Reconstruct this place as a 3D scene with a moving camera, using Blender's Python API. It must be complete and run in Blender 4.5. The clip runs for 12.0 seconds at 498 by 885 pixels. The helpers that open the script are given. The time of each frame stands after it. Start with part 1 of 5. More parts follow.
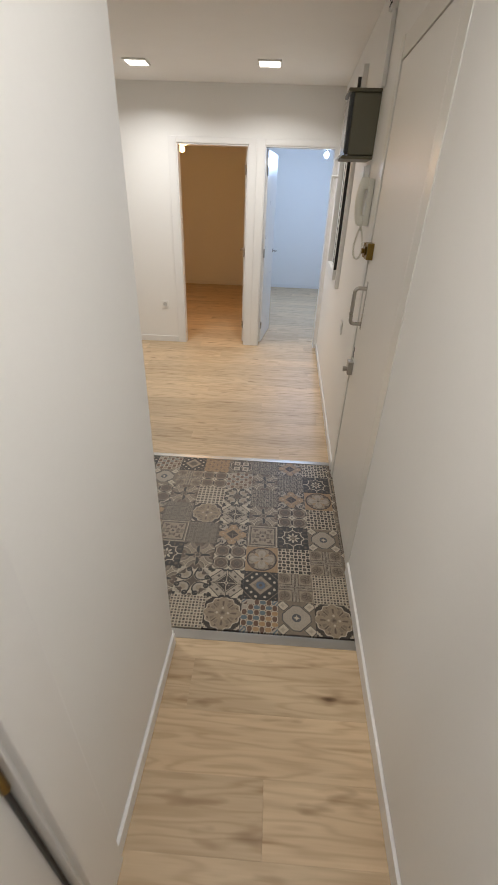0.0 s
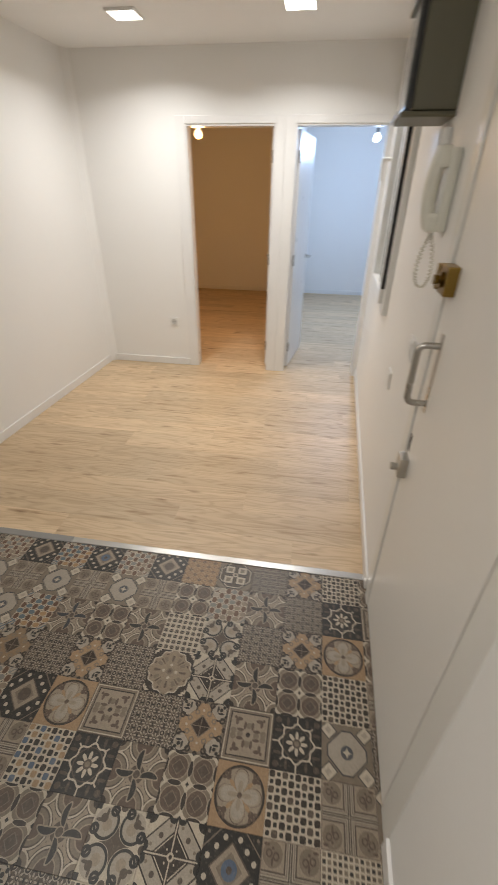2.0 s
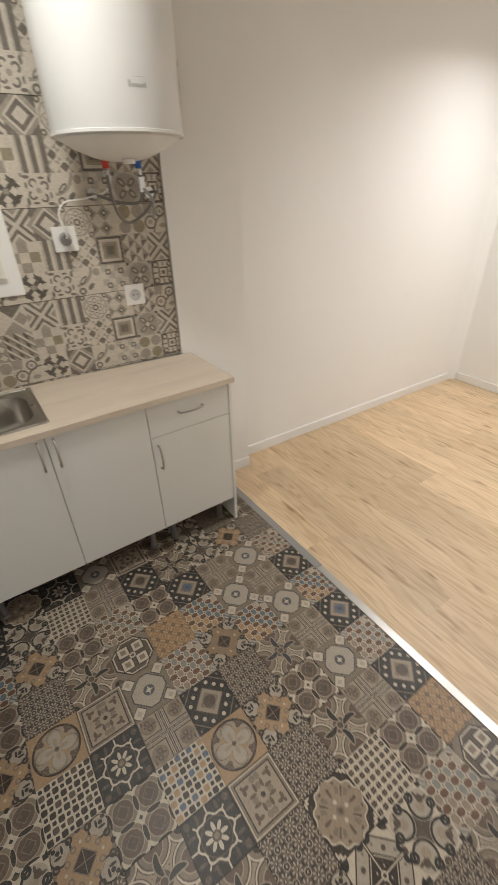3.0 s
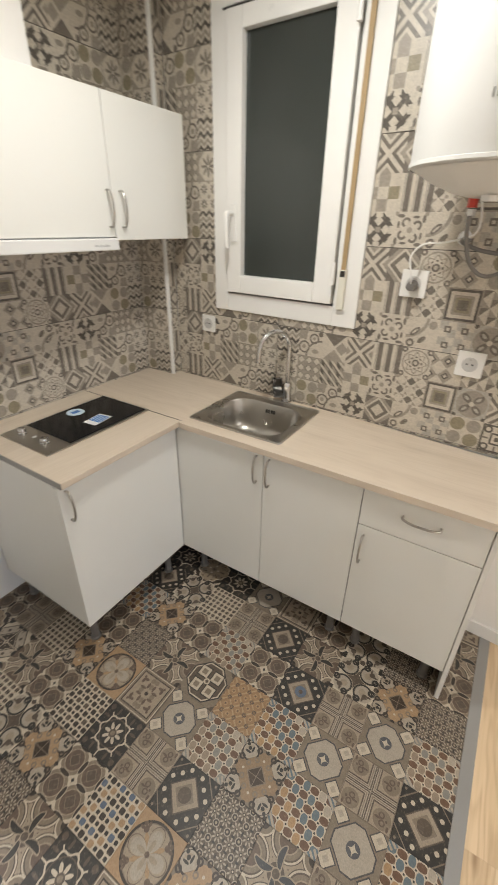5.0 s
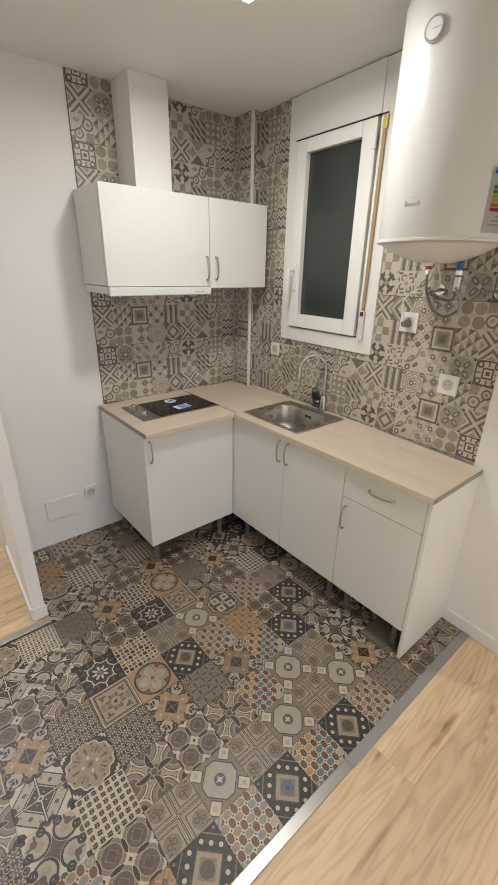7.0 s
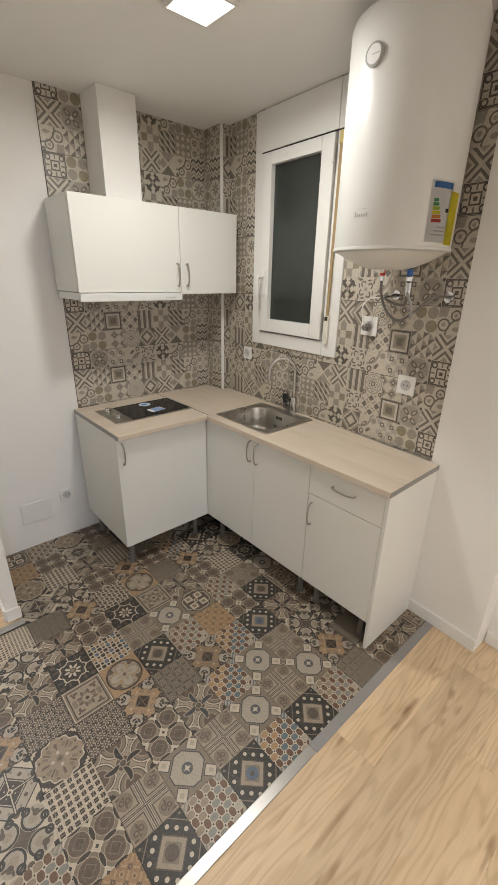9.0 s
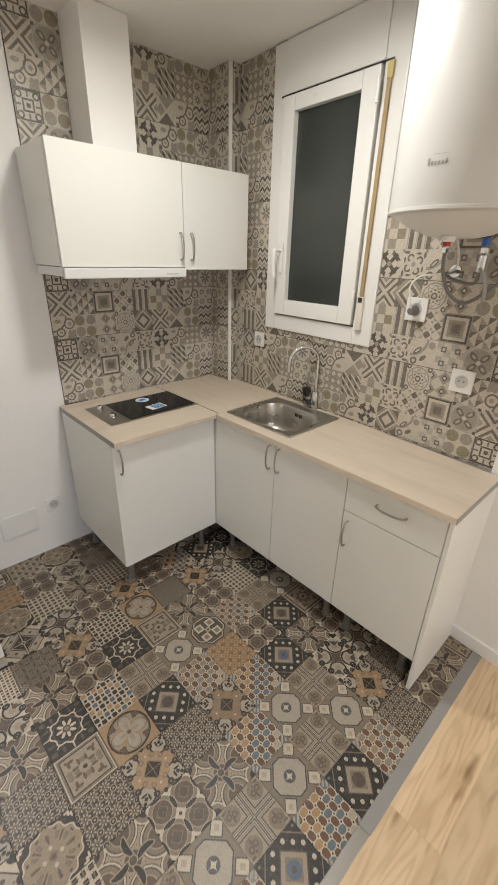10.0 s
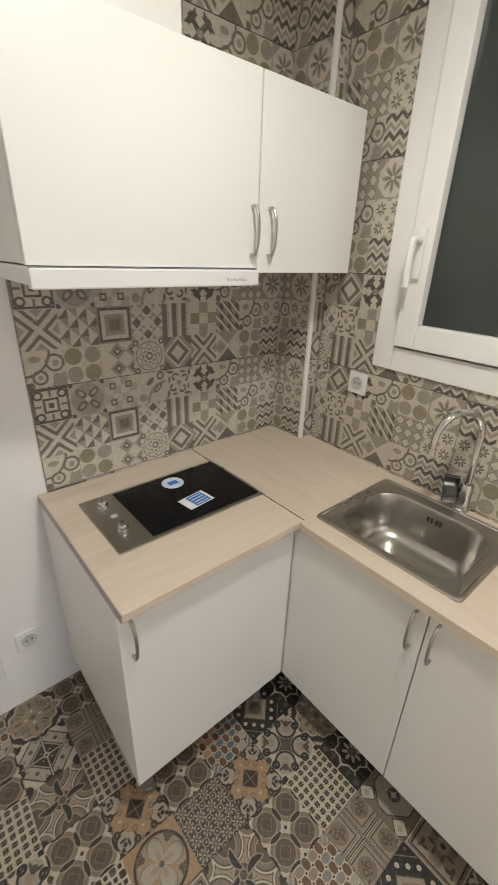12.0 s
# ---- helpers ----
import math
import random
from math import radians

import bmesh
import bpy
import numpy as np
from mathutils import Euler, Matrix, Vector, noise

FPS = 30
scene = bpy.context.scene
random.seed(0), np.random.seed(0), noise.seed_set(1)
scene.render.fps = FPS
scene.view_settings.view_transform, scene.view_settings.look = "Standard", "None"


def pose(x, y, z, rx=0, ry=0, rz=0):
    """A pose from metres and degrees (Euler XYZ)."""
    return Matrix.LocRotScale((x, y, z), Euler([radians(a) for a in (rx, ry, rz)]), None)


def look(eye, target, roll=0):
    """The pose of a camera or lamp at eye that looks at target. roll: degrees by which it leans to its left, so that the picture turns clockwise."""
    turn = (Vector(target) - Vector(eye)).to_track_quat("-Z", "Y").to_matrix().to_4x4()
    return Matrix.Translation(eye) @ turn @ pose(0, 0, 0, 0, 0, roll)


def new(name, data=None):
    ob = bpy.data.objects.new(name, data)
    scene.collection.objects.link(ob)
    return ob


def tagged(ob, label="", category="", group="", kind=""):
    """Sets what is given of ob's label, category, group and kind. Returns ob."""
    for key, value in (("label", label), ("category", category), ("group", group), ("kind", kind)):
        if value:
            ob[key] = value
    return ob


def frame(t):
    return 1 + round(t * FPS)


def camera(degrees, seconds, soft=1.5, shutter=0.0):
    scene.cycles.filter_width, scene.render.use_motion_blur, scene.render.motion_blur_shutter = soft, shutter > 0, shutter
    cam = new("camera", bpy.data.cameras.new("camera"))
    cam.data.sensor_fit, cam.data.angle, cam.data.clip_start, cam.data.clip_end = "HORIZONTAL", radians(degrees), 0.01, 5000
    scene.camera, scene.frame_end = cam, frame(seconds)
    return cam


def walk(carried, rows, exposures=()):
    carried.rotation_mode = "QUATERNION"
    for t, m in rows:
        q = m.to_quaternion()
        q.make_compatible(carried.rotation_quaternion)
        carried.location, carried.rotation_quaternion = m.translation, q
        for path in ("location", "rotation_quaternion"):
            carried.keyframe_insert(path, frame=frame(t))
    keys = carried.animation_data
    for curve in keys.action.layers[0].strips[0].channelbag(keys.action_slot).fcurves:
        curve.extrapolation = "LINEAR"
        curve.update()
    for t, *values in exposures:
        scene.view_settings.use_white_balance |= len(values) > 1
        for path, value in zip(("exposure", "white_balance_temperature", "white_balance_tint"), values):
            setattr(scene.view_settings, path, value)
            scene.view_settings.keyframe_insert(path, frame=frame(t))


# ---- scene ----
cam = camera(62.5, 12.0, soft=1.35, shutter=0.25)
PATH = [
    (0, (0.676, 1.125, 1.622), (0.61, 2.837, 0.59), 2.2),
    (0.5, (0.732, 1.307, 1.613), (0.728, 3.025, 0.59), 1.8),
    (1, (0.756, 1.578, 1.587), (0.793, 3.268, 0.517), 1.7),
    (1.5, (0.74, 1.864, 1.616), (0.851, 3.569, 0.576), 1.6),
    (2, (0.795, 2.142, 1.602), (0.544, 3.828, 0.556), 0.9),
    (2.5, (0.758, 2.326, 1.590), (-0.174, 3.757, 0.548), -0.1),
    (3, (0.614, 2.524, 1.616), (-0.794, 3.468, 0.554), -1.6),
    (3.2, (0.568, 2.604, 1.624), (-0.954, 3.360, 0.588), -2.0),
    (4.8, (0.303, 3.234, 1.618), (-1.304, 2.547, 0.646), 1.6),
    (5, (0.305, 3.304, 1.629), (-1.195, 2.374, 0.687), 1.2),
    (5.5, (0.35, 3.522, 1.63), (-0.886, 2.23, 0.734), 0.9),
    (6, (0.42, 3.676, 1.637), (-0.685, 2.248, 0.777), 0.1),
    (6.5, (0.501, 3.868, 1.633), (-0.61, 2.424, 0.808), 0.6),
    (7, (0.54, 4.04, 1.662), (-0.648, 2.63, 0.888), 1.2),
    (7.5, (0.54, 4.167, 1.669), (-0.677, 2.767, 0.924), 1.7),
    (7.7, (0.544, 4.218, 1.656), (-0.671, 2.802, 0.936), 1.4),
    (9.3, (0.512, 4.1, 1.665), (-0.739, 2.738, 0.904), 1.4),
    (9.5, (0.508, 4.005, 1.658), (-0.75, 2.657, 0.885), 1.7),
    (10, (0.386, 3.791, 1.635), (-0.873, 2.476, 0.806), 1.5),
    (10.5, (0.185, 3.52, 1.609), (-0.93, 2.125, 0.708), 1.7),
    (11, (0.08, 3.294, 1.588), (-0.771, 1.756, 0.635), 1.9),
    (11.5, (0.011, 3.024, 1.602), (-0.965, 1.486, 0.776), 1.3),
    (12, (-0.081, 2.879, 1.605), (-1.278, 1.507, 0.778), 2.1),
]
walk(cam, [(t, look(eye, target, roll)) for t, eye, target, roll in PATH],
     exposures=[(0, -0.36), (1.0, -0.28), (2, -0.20), (2.5, -0.04), (3.2, 0.16), (5, 0.48), (6, 0.42), (7, 0.26), (9.5, 0.22), (10.5, 0.47), (12, 0.38)])

# ---- light ----
world = bpy.data.worlds.new("night")
world.use_nodes = True
world.node_tree.nodes["Background"].inputs[0].default_value = (0.30, 0.38, 0.42, 1)
world.node_tree.nodes["Background"].inputs[1].default_value = 0.03
scene.world = world
CEIL = 2.53


def bulb_light(name, loc, watts, colour, size=0.05):
    d = bpy.data.lights.new(name, "POINT")
    d.energy, d.color, d.shadow_soft_size = watts, colour, size
    o = new(name, d)
    o.matrix_world = pose(*loc)
    return o


def panel_light(name, x, y, watts, spread=172, colour=(1.0, 0.985, 0.95)):
    d = bpy.data.lights.new(name, "AREA")
    d.shape, d.size, d.energy, d.color, d.spread = "SQUARE", 0.16, watts, colour, radians(spread)
    o = new(name, d)
    o.matrix_world = pose(x, y, CEIL - 0.03)
    return o


LAMPS = [(-0.53, 5.53), (0.56, 5.47), (-0.58, 2.645)]
for i, (lx, ly) in enumerate(LAMPS):
    panel_light("panel_light", lx, ly, 13.0 if ly > 4 else 10.6, 150 if ly > 4 else 174, (0.995, 0.99, 0.98) if ly > 4 else (1.0, 0.98, 0.92))
# assumed panel, never in view, added to light the corridor walls and floor
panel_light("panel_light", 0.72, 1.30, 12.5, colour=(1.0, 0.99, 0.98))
bulb_light("bulb_light_warm", (-0.464, 6.95, 1.98), 21.0, (1.0, 0.55, 0.20))
bulb_light("bulb_light_cool", (1.32, 8.0, 2.05), 72.0, (0.47, 0.655, 1.0))

# ---- materials ----
NT = None


class V:
    """A number in the node tree that is being built."""

    def __init__(self, s):
        self.s = s

    def __add__(self, o): return mth("ADD", self, o)
    def __radd__(self, o): return mth("ADD", o, self)
    def __sub__(self, o): return mth("SUBTRACT", self, o)
    def __rsub__(self, o): return mth("SUBTRACT", o, self)
    def __mul__(self, o): return mth("MULTIPLY", self, o)
    def __rmul__(self, o): return mth("MULTIPLY", o, self)
    def __lt__(self, o): return mth("LESS_THAN", self, o)
    def __gt__(self, o): return mth("GREATER_THAN", self, o)
    def __and__(self, o): return mth("MULTIPLY", self, o)
    def __or__(self, o): return mth("MAXIMUM", self, o)


def mth(op, *args):
    n = NT.nodes.new("ShaderNodeMath")
    n.operation = op
    for k, a in enumerate(args):
        if isinstance(a, V):
            NT.links.new(a.s, n.inputs[k])
        else:
            n.inputs[k].default_value = a
    return V(n.outputs[0])


def absv(a): return mth("ABSOLUTE", a)
def vmax(a, b): return mth("MAXIMUM", a, b)
def cosv(a): return mth("COSINE", a)
def rad(x, y): return mth("SQRT", x * x + y * y)
def ang(x, y): return mth("ARCTAN2", y, x)
def rep(x, n): return mth("FRACT", (x + 1.0) * (n / 2)) * 2.0 - 1.0
def cell(x, n): return mth("FLOOR", (x + 1.0) * (n / 2))
def parity(x, y, n): return mth("MODULO", cell(x, n) + cell(y, n), 2.0) > 0.5
def band(a, c, w): return absv(a - c) < w
def disc(x, y, cx, cy, r): return rad(x - cx, y - cy) < r
def ring(x, y, cx, cy, r, w): return band(rad(x - cx, y - cy), r, w)


def rgb(c):
    return (c[0], c[1], c[2], 1.0)


def start(name):
    global NT
    m = bpy.data.materials.new(name)
    m.use_nodes = True
    NT = m.node_tree
    return m, NT.nodes["Principled BSDF"]


def texco(kind):
    n = NT.nodes.new("ShaderNodeTexCoord")
    return n.outputs[kind]


def noise_tex(vec, scale, detail=4.0, rough=0.55, stretch=None):
    if stretch:
        mp = NT.nodes.new("ShaderNodeMapping")
        mp.inputs["Scale"].default_value = stretch
        NT.links.new(vec, mp.inputs["Vector"])
        vec = mp.outputs[0]
    n = NT.nodes.new("ShaderNodeTexNoise")
    n.inputs["Scale"].default_value, n.inputs["Detail"].default_value, n.inputs["Roughness"].default_value = scale, detail, rough
    NT.links.new(vec, n.inputs["Vector"])
    return V(n.outputs[0])


def mix(f, a, b, mode="MIX"):
    n = NT.nodes.new("ShaderNodeMix")
    n.data_type, n.blend_type = "RGBA", mode
    if isinstance(f, V):
        NT.links.new(f.s, n.inputs[0])
    else:
        n.inputs[0].default_value = f
    for k, c in ((6, a), (7, b)):
        if isinstance(c, tuple):
            n.inputs[k].default_value = rgb(c)
        else:
            NT.links.new(c, n.inputs[k])
    return n.outputs[2]


def grey(v):
    n = NT.nodes.new("ShaderNodeCombineColor")
    for k in range(3):
        NT.links.new(v.s, n.inputs[k])
    return n.outputs[0]


def bump(bsdf, h, strength, dist=0.002):
    n = NT.nodes.new("ShaderNodeBump")
    n.inputs["Strength"].default_value, n.inputs["Distance"].default_value = strength, dist
    NT.links.new(h.s, n.inputs["Height"])
    NT.links.new(n.outputs[0], bsdf.inputs["Normal"])


def link_rough(bsdf, v):
    NT.links.new(v.s, bsdf.inputs["Roughness"])


def plain(name, colour, rough=0.5, metal=0.0, vary=0.06, scale=6.0, bumps=0.05, fine=180.0, coat=0.0):
    m, b = start(name)
    co = texco("Object")
    n1, n2 = noise_tex(co, scale, 5.0), noise_tex(co, fine, 2.0)
    f = grey((n1 - 0.5) * (2 * vary) + (n2 - 0.5) * vary + 1.0)
    NT.links.new(mix(1.0, colour, f, "MULTIPLY"), b.inputs["Base Color"])
    b.inputs["Metallic"].default_value = metal
    b.inputs["Coat Weight"].default_value = coat
    link_rough(b, n1 * 0.14 + (rough - 0.07))
    bump(b, n2 * 0.4 + n1, bumps)
    return m


def wood(name, light, dark, knot, along=0, rough=0.42, ring_scale=1.0, knots=True, rnd=True, streaky=0.95, fig=0.30, dashes=0.5):
    """Oak-look board: long grain along one axis, cathedral rings, darker knots."""
    m, b = start(name)
    co = texco("Object")
    if rnd:
        oi = NT.nodes.new("ShaderNodeObjectInfo")
        add = NT.nodes.new("ShaderNodeVectorMath")
        add.operation = "ADD"
        mul = NT.nodes.new("ShaderNodeVectorMath")
        mul.operation = "SCALE"
        mul.inputs[0].default_value = (37.0, 91.0, 13.0)
        NT.links.new(oi.outputs["Random"], mul.inputs["Scale"])
        NT.links.new(co, add.inputs[0])
        NT.links.new(mul.outputs[0], add.inputs[1])
        rn = V(oi.outputs["Random"])
        co = add.outputs[0]
    def axes(u, w, h): return (u, w, h) if along == 0 else (w, u, h)
    big = noise_tex(co, 1.5 * ring_scale, 2.5, 0.5, axes(0.75, 6.5, 5.0))
    rings = mth("SINE", big * 74.0) * 0.5 + 0.5
    rings = rings * rings
    streak = noise_tex(co, 1.0, 4.0, 0.6, axes(0.85, 11.0, 10.0))
    grain = noise_tex(co, 1.0, 3.0, 0.6, axes(5.0, 190.0, 60.0))
    pore = noise_tex(co, 1.0, 2.5, 0.5, axes(2.7, 27.0, 20.0))
    dash = mth("MINIMUM", mth("MAXIMUM", (pore - 0.60) * 7.0, 0.0), 1.0)
    shade = rings * fig + (streak - 0.5) * streaky + (grain - 0.5) * 0.34 + (big - 0.5) * 0.3 + dash * dashes + 0.16
    shade = mth("MINIMUM", mth("MAXIMUM", shade, 0.0), 1.0)
    col = mix(shade, light, dark)
    if knots:
        kn = noise_tex(co, 1.0, 2.0, 0.5, axes(4.6, 17.0, 9.0))
        mr = mth("MINIMUM", mth("MAXIMUM", (kn - 0.635) * 6.0, 0.0), 0.85)
        col = mix(mr, col, knot)
        core = mth("MINIMUM", mth("MAXIMUM", (kn - 0.76) * 14.0, 0.0), 1.0)
        col = mix(core, col, (0.13, 0.07, 0.03))
    if rnd:
        col = mix(1.0, col, grey(rn * 0.20 + 0.90), "MULTIPLY")
    NT.links.new(col, b.inputs["Base Color"])
    link_rough(b, grain * 0.15 + (rough - 0.07))
    bump(b, grain + rings * 0.3, 0.10, 0.001)
    return m


paint = plain("white_wall_paint", (0.85, 0.835, 0.805), 0.6, vary=0.02, scale=1.3, bumps=0.12, fine=60.0)
ceiling_paint = plain("ceiling_paint", (0.87, 0.855, 0.83), 0.75, vary=0.02, bumps=0.08, fine=70.0)
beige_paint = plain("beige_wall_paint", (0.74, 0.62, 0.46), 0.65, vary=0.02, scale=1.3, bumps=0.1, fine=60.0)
lacquer = plain("white_lacquer", (0.82, 0.805, 0.78), 0.3, vary=0.015, bumps=0.006, fine=40.0)
door_lacquer = plain("cream_lacquer", (0.77, 0.75, 0.70), 0.30, vary=0.02, scale=2.5, bumps=0.06, fine=35.0)
laminate = plain("white_laminate", (0.765, 0.76, 0.715), 0.34, vary=0.012, bumps=0.03, fine=220.0)
pvc = plain("white_pvc", (0.84, 0.835, 0.81), 0.3, vary=0.015, bumps=0.02)
plastic = plain("white_plastic", (0.82, 0.81, 0.78), 0.32, vary=0.015, bumps=0.02)
# white plastic darkened: the shade in the socket recess is in the colour
recess_plastic = plain("shaded_recess_plastic", (0.58, 0.575, 0.56), 0.4, vary=0.015)
grey_plastic = plain("grey_plastic", (0.33, 0.33, 0.33), 0.4)
enamel = plain("white_enamel", (0.745, 0.745, 0.725), 0.33, vary=0.008, scale=2.0, bumps=0.0)
steel = plain("brushed_steel", (0.47, 0.45, 0.415), 0.29, 1.0, vary=0.05, fine=300.0)
chrome = plain("chrome", (0.60, 0.60, 0.60), 0.12, 1.0, vary=0.02)
dark_chrome = plain("dark_chrome", (0.20, 0.20, 0.205), 0.10, 1.0, vary=0.02)
alu = plain("aluminium_strip", (0.44, 0.43, 0.41), 0.33, 1.0, vary=0.05)
brass = plain("worn_brass", (0.24, 0.155, 0.04), 0.33, 1.0, vary=0.15, scale=30.0)
gold_plastic = plain("pale_gold_plastic", (0.62, 0.50, 0.20), 0.4)
strap_mat = plain("golden_strap", (0.38, 0.265, 0.135), 0.55, 0.0, vary=0.1)
black = plain("black_rubber", (0.02, 0.02, 0.02), 0.5)
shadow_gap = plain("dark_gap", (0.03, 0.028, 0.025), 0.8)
door_paint = plain("entrance_door_paint", (0.80, 0.775, 0.73), 0.4, vary=0.02, scale=2.5, bumps=0.03, fine=35.0)
hob_glass = plain("black_ceramic_glass", (0.006, 0.006, 0.007), 0.16, vary=0.02, bumps=0.0)
hob_glass.node_tree.nodes["Principled BSDF"].inputs["Specular IOR Level"].default_value = 0.22
dial_grey = plain("pale_grey_plastic", (0.50, 0.50, 0.49), 0.4)
# pale base colour stands for the bright room mirrored in the pane
sheen_glass = plain("pane_painted_sheen", (0.55, 0.57, 0.57), 0.3)
dull_strip = plain("dull_grey_strip", (0.27, 0.262, 0.25), 0.55, vary=0.08)
leg_metal = plain("dull_leg_metal", (0.22, 0.21, 0.20), 0.4, 0.5)
box_green = plain("olive_grey_metal", (0.125, 0.115, 0.072), 0.42, 0.0, vary=0.06)
box_door = plain("smoked_glass_cover", (0.10, 0.105, 0.105), 0.10, 0.0)
ivory = plain("ivory_plastic", (0.74, 0.72, 0.63), 0.35)
edge_grey = plain("grey_edge_band", (0.30, 0.29, 0.27), 0.35, 0.4)
red_plastic = plain("red_plastic", (0.55, 0.05, 0.03), 0.35)
blue_plastic = plain("blue_plastic", (0.03, 0.13, 0.45), 0.35)
yellow_paper = plain("yellow_paper", (0.80, 0.68, 0.03), 0.6)
white_paper = plain("white_paper", (0.82, 0.82, 0.81), 0.6)
blue_paper = plain("blue_paper", (0.05, 0.18, 0.50), 0.5)
pale_blue = plain("pale_blue_paper", (0.62, 0.74, 0.85), 0.5)
green_ink = plain("green_ink", (0.08, 0.36, 0.12), 0.6)
lime_ink = plain("lime_ink", (0.50, 0.62, 0.05), 0.6)
orange_ink = plain("orange_ink", (0.75, 0.28, 0.04), 0.6)
grey_ink = plain("grey_ink", (0.50, 0.50, 0.49), 0.5)
slate = plain("dark_backdrop", (0.10, 0.115, 0.11), 0.9, vary=0.2)
oak = wood("oak_laminate", (0.675, 0.515, 0.33), (0.38, 0.245, 0.13), (0.25, 0.145, 0.07), streaky=0.95, fig=0.30, dashes=0.56)
oak_top = wood("pale_oak_worktop", (0.67, 0.575, 0.465), (0.53, 0.435, 0.335), (0.32, 0.22, 0.12), along=1, knots=False, rnd=False, rough=0.4, streaky=1.3, fig=0.16, dashes=0.28)
oak_top_x = wood("pale_oak_worktop_cross", (0.67, 0.575, 0.465), (0.53, 0.435, 0.335), (0.32, 0.22, 0.12), along=0, knots=False, rnd=False, rough=0.4, streaky=1.3, fig=0.16, dashes=0.28)


def glow(name, colour, strength):
    m, b = start(name)
    b.inputs["Base Color"].default_value = rgb(colour)
    b.inputs["Emission Color"].default_value = rgb(colour)
    b.inputs["Emission Strength"].default_value = strength
    return m


panel_glow = glow("lamp_diffuser", (1.0, 0.93, 0.84), 9.0)
warm_glow = glow("warm_bulb", (1.0, 0.70, 0.38), 6.0)
cool_glow = glow("cool_bulb", (0.80, 0.91, 1.0), 12.0)

frosted, _b = start("dark_frosted_glass")
_b.inputs["Base Color"].default_value = (0.060, 0.070, 0.064, 1)
_b.inputs["Roughness"].default_value = 0.22
_b.inputs["Transmission Weight"].default_value = 0.35
bump(_b, noise_tex(texco("Object"), 90.0, 2.0), 0.15)

# patchwork prints: each draws one square, from -1 to 1 both ways
CREAM, TAN, TAUPE, DARK = (0.455, 0.392, 0.302), (0.185, 0.147, 0.108), (0.086, 0.066, 0.048), (0.027, 0.0245, 0.0215)
BROWN, OCHRE, BLUE = (0.036, 0.027, 0.021), (0.315, 0.208, 0.118), (0.085, 0.115, 0.165)
BEIGE, RED, PALE = (0.285, 0.232, 0.172), (0.108, 0.076, 0.054), (0.335, 0.29, 0.23)


def oval(x, y, cx, cy, a, b):
    u, w = (x - cx) * (1 / a), (y - cy) * (1 / b)
    return (u * u + w * w) < 1.0


def pinwheel(f, x, y):
    return f(x, y) | f(0.0 - x, 0.0 - y) | f(y, 0.0 - x) | f(0.0 - y, x)


def star4(ax, ay, k):
    return (mth("SQRT", ax) + mth("SQRT", ay)) < k


def m_square(x, y, c):
    ax, ay = absv(x), absv(y)
    d = ax + ay
    r = rad(x, y)
    dots = disc(ax, ay, 0.26, 0.80, 0.085) | disc(ax, ay, 0.53, 0.53, 0.085) | disc(ax, ay, 0.80, 0.26, 0.085)
    return c["dark"], [(band(d, 1.45, 0.03), c["tan"]), (disc(ax, ay, 0.87, 0.87, 0.05), c["tan"]), (dots, c["cream"]), (d < 0.72, c["taupe"]), (d < 0.66, c["beige"]), (band(d, 0.40, 0.05) | (d < 0.36), c["tan"]), (r < 0.27, c["centre"]), (r < 0.10, c["taupe"])]


def m_circle(x, y, c):
    ax, ay = absv(x), absv(y)
    r, t = rad(x, y), ang(x, y)
    p = mth("POWER", absv(cosv(t * 2.0)), 0.6)
    f = mth("POWER", absv(mth("SINE", t * 2.0)), 5.0)
    fl = disc(ax, ay, 0.50, 0.50, 0.10) | oval(ax, ay, 0.66, 0.48, 0.10, 0.055) | oval(ax, ay, 0.48, 0.66, 0.055, 0.10) | oval(ax, ay, 0.62, 0.62, 0.075, 0.075)
    return c["ochre"], [(r < 0.945, c["brown"]), (r < 0.86, c["tan"]), (r < 0.83, c["beige"]), (r < f * 0.62, c["ochre"]), (fl, c["red"]), (r < p * 0.84, c["red"]), (r < p * 0.81, c["beige"]), (r < p * 0.72, c["pale"]), (r < mth("POWER", absv(cosv(t * 2.0)), 3.0) * 0.46, c["beige"]), (r < 0.09, c["red"])]


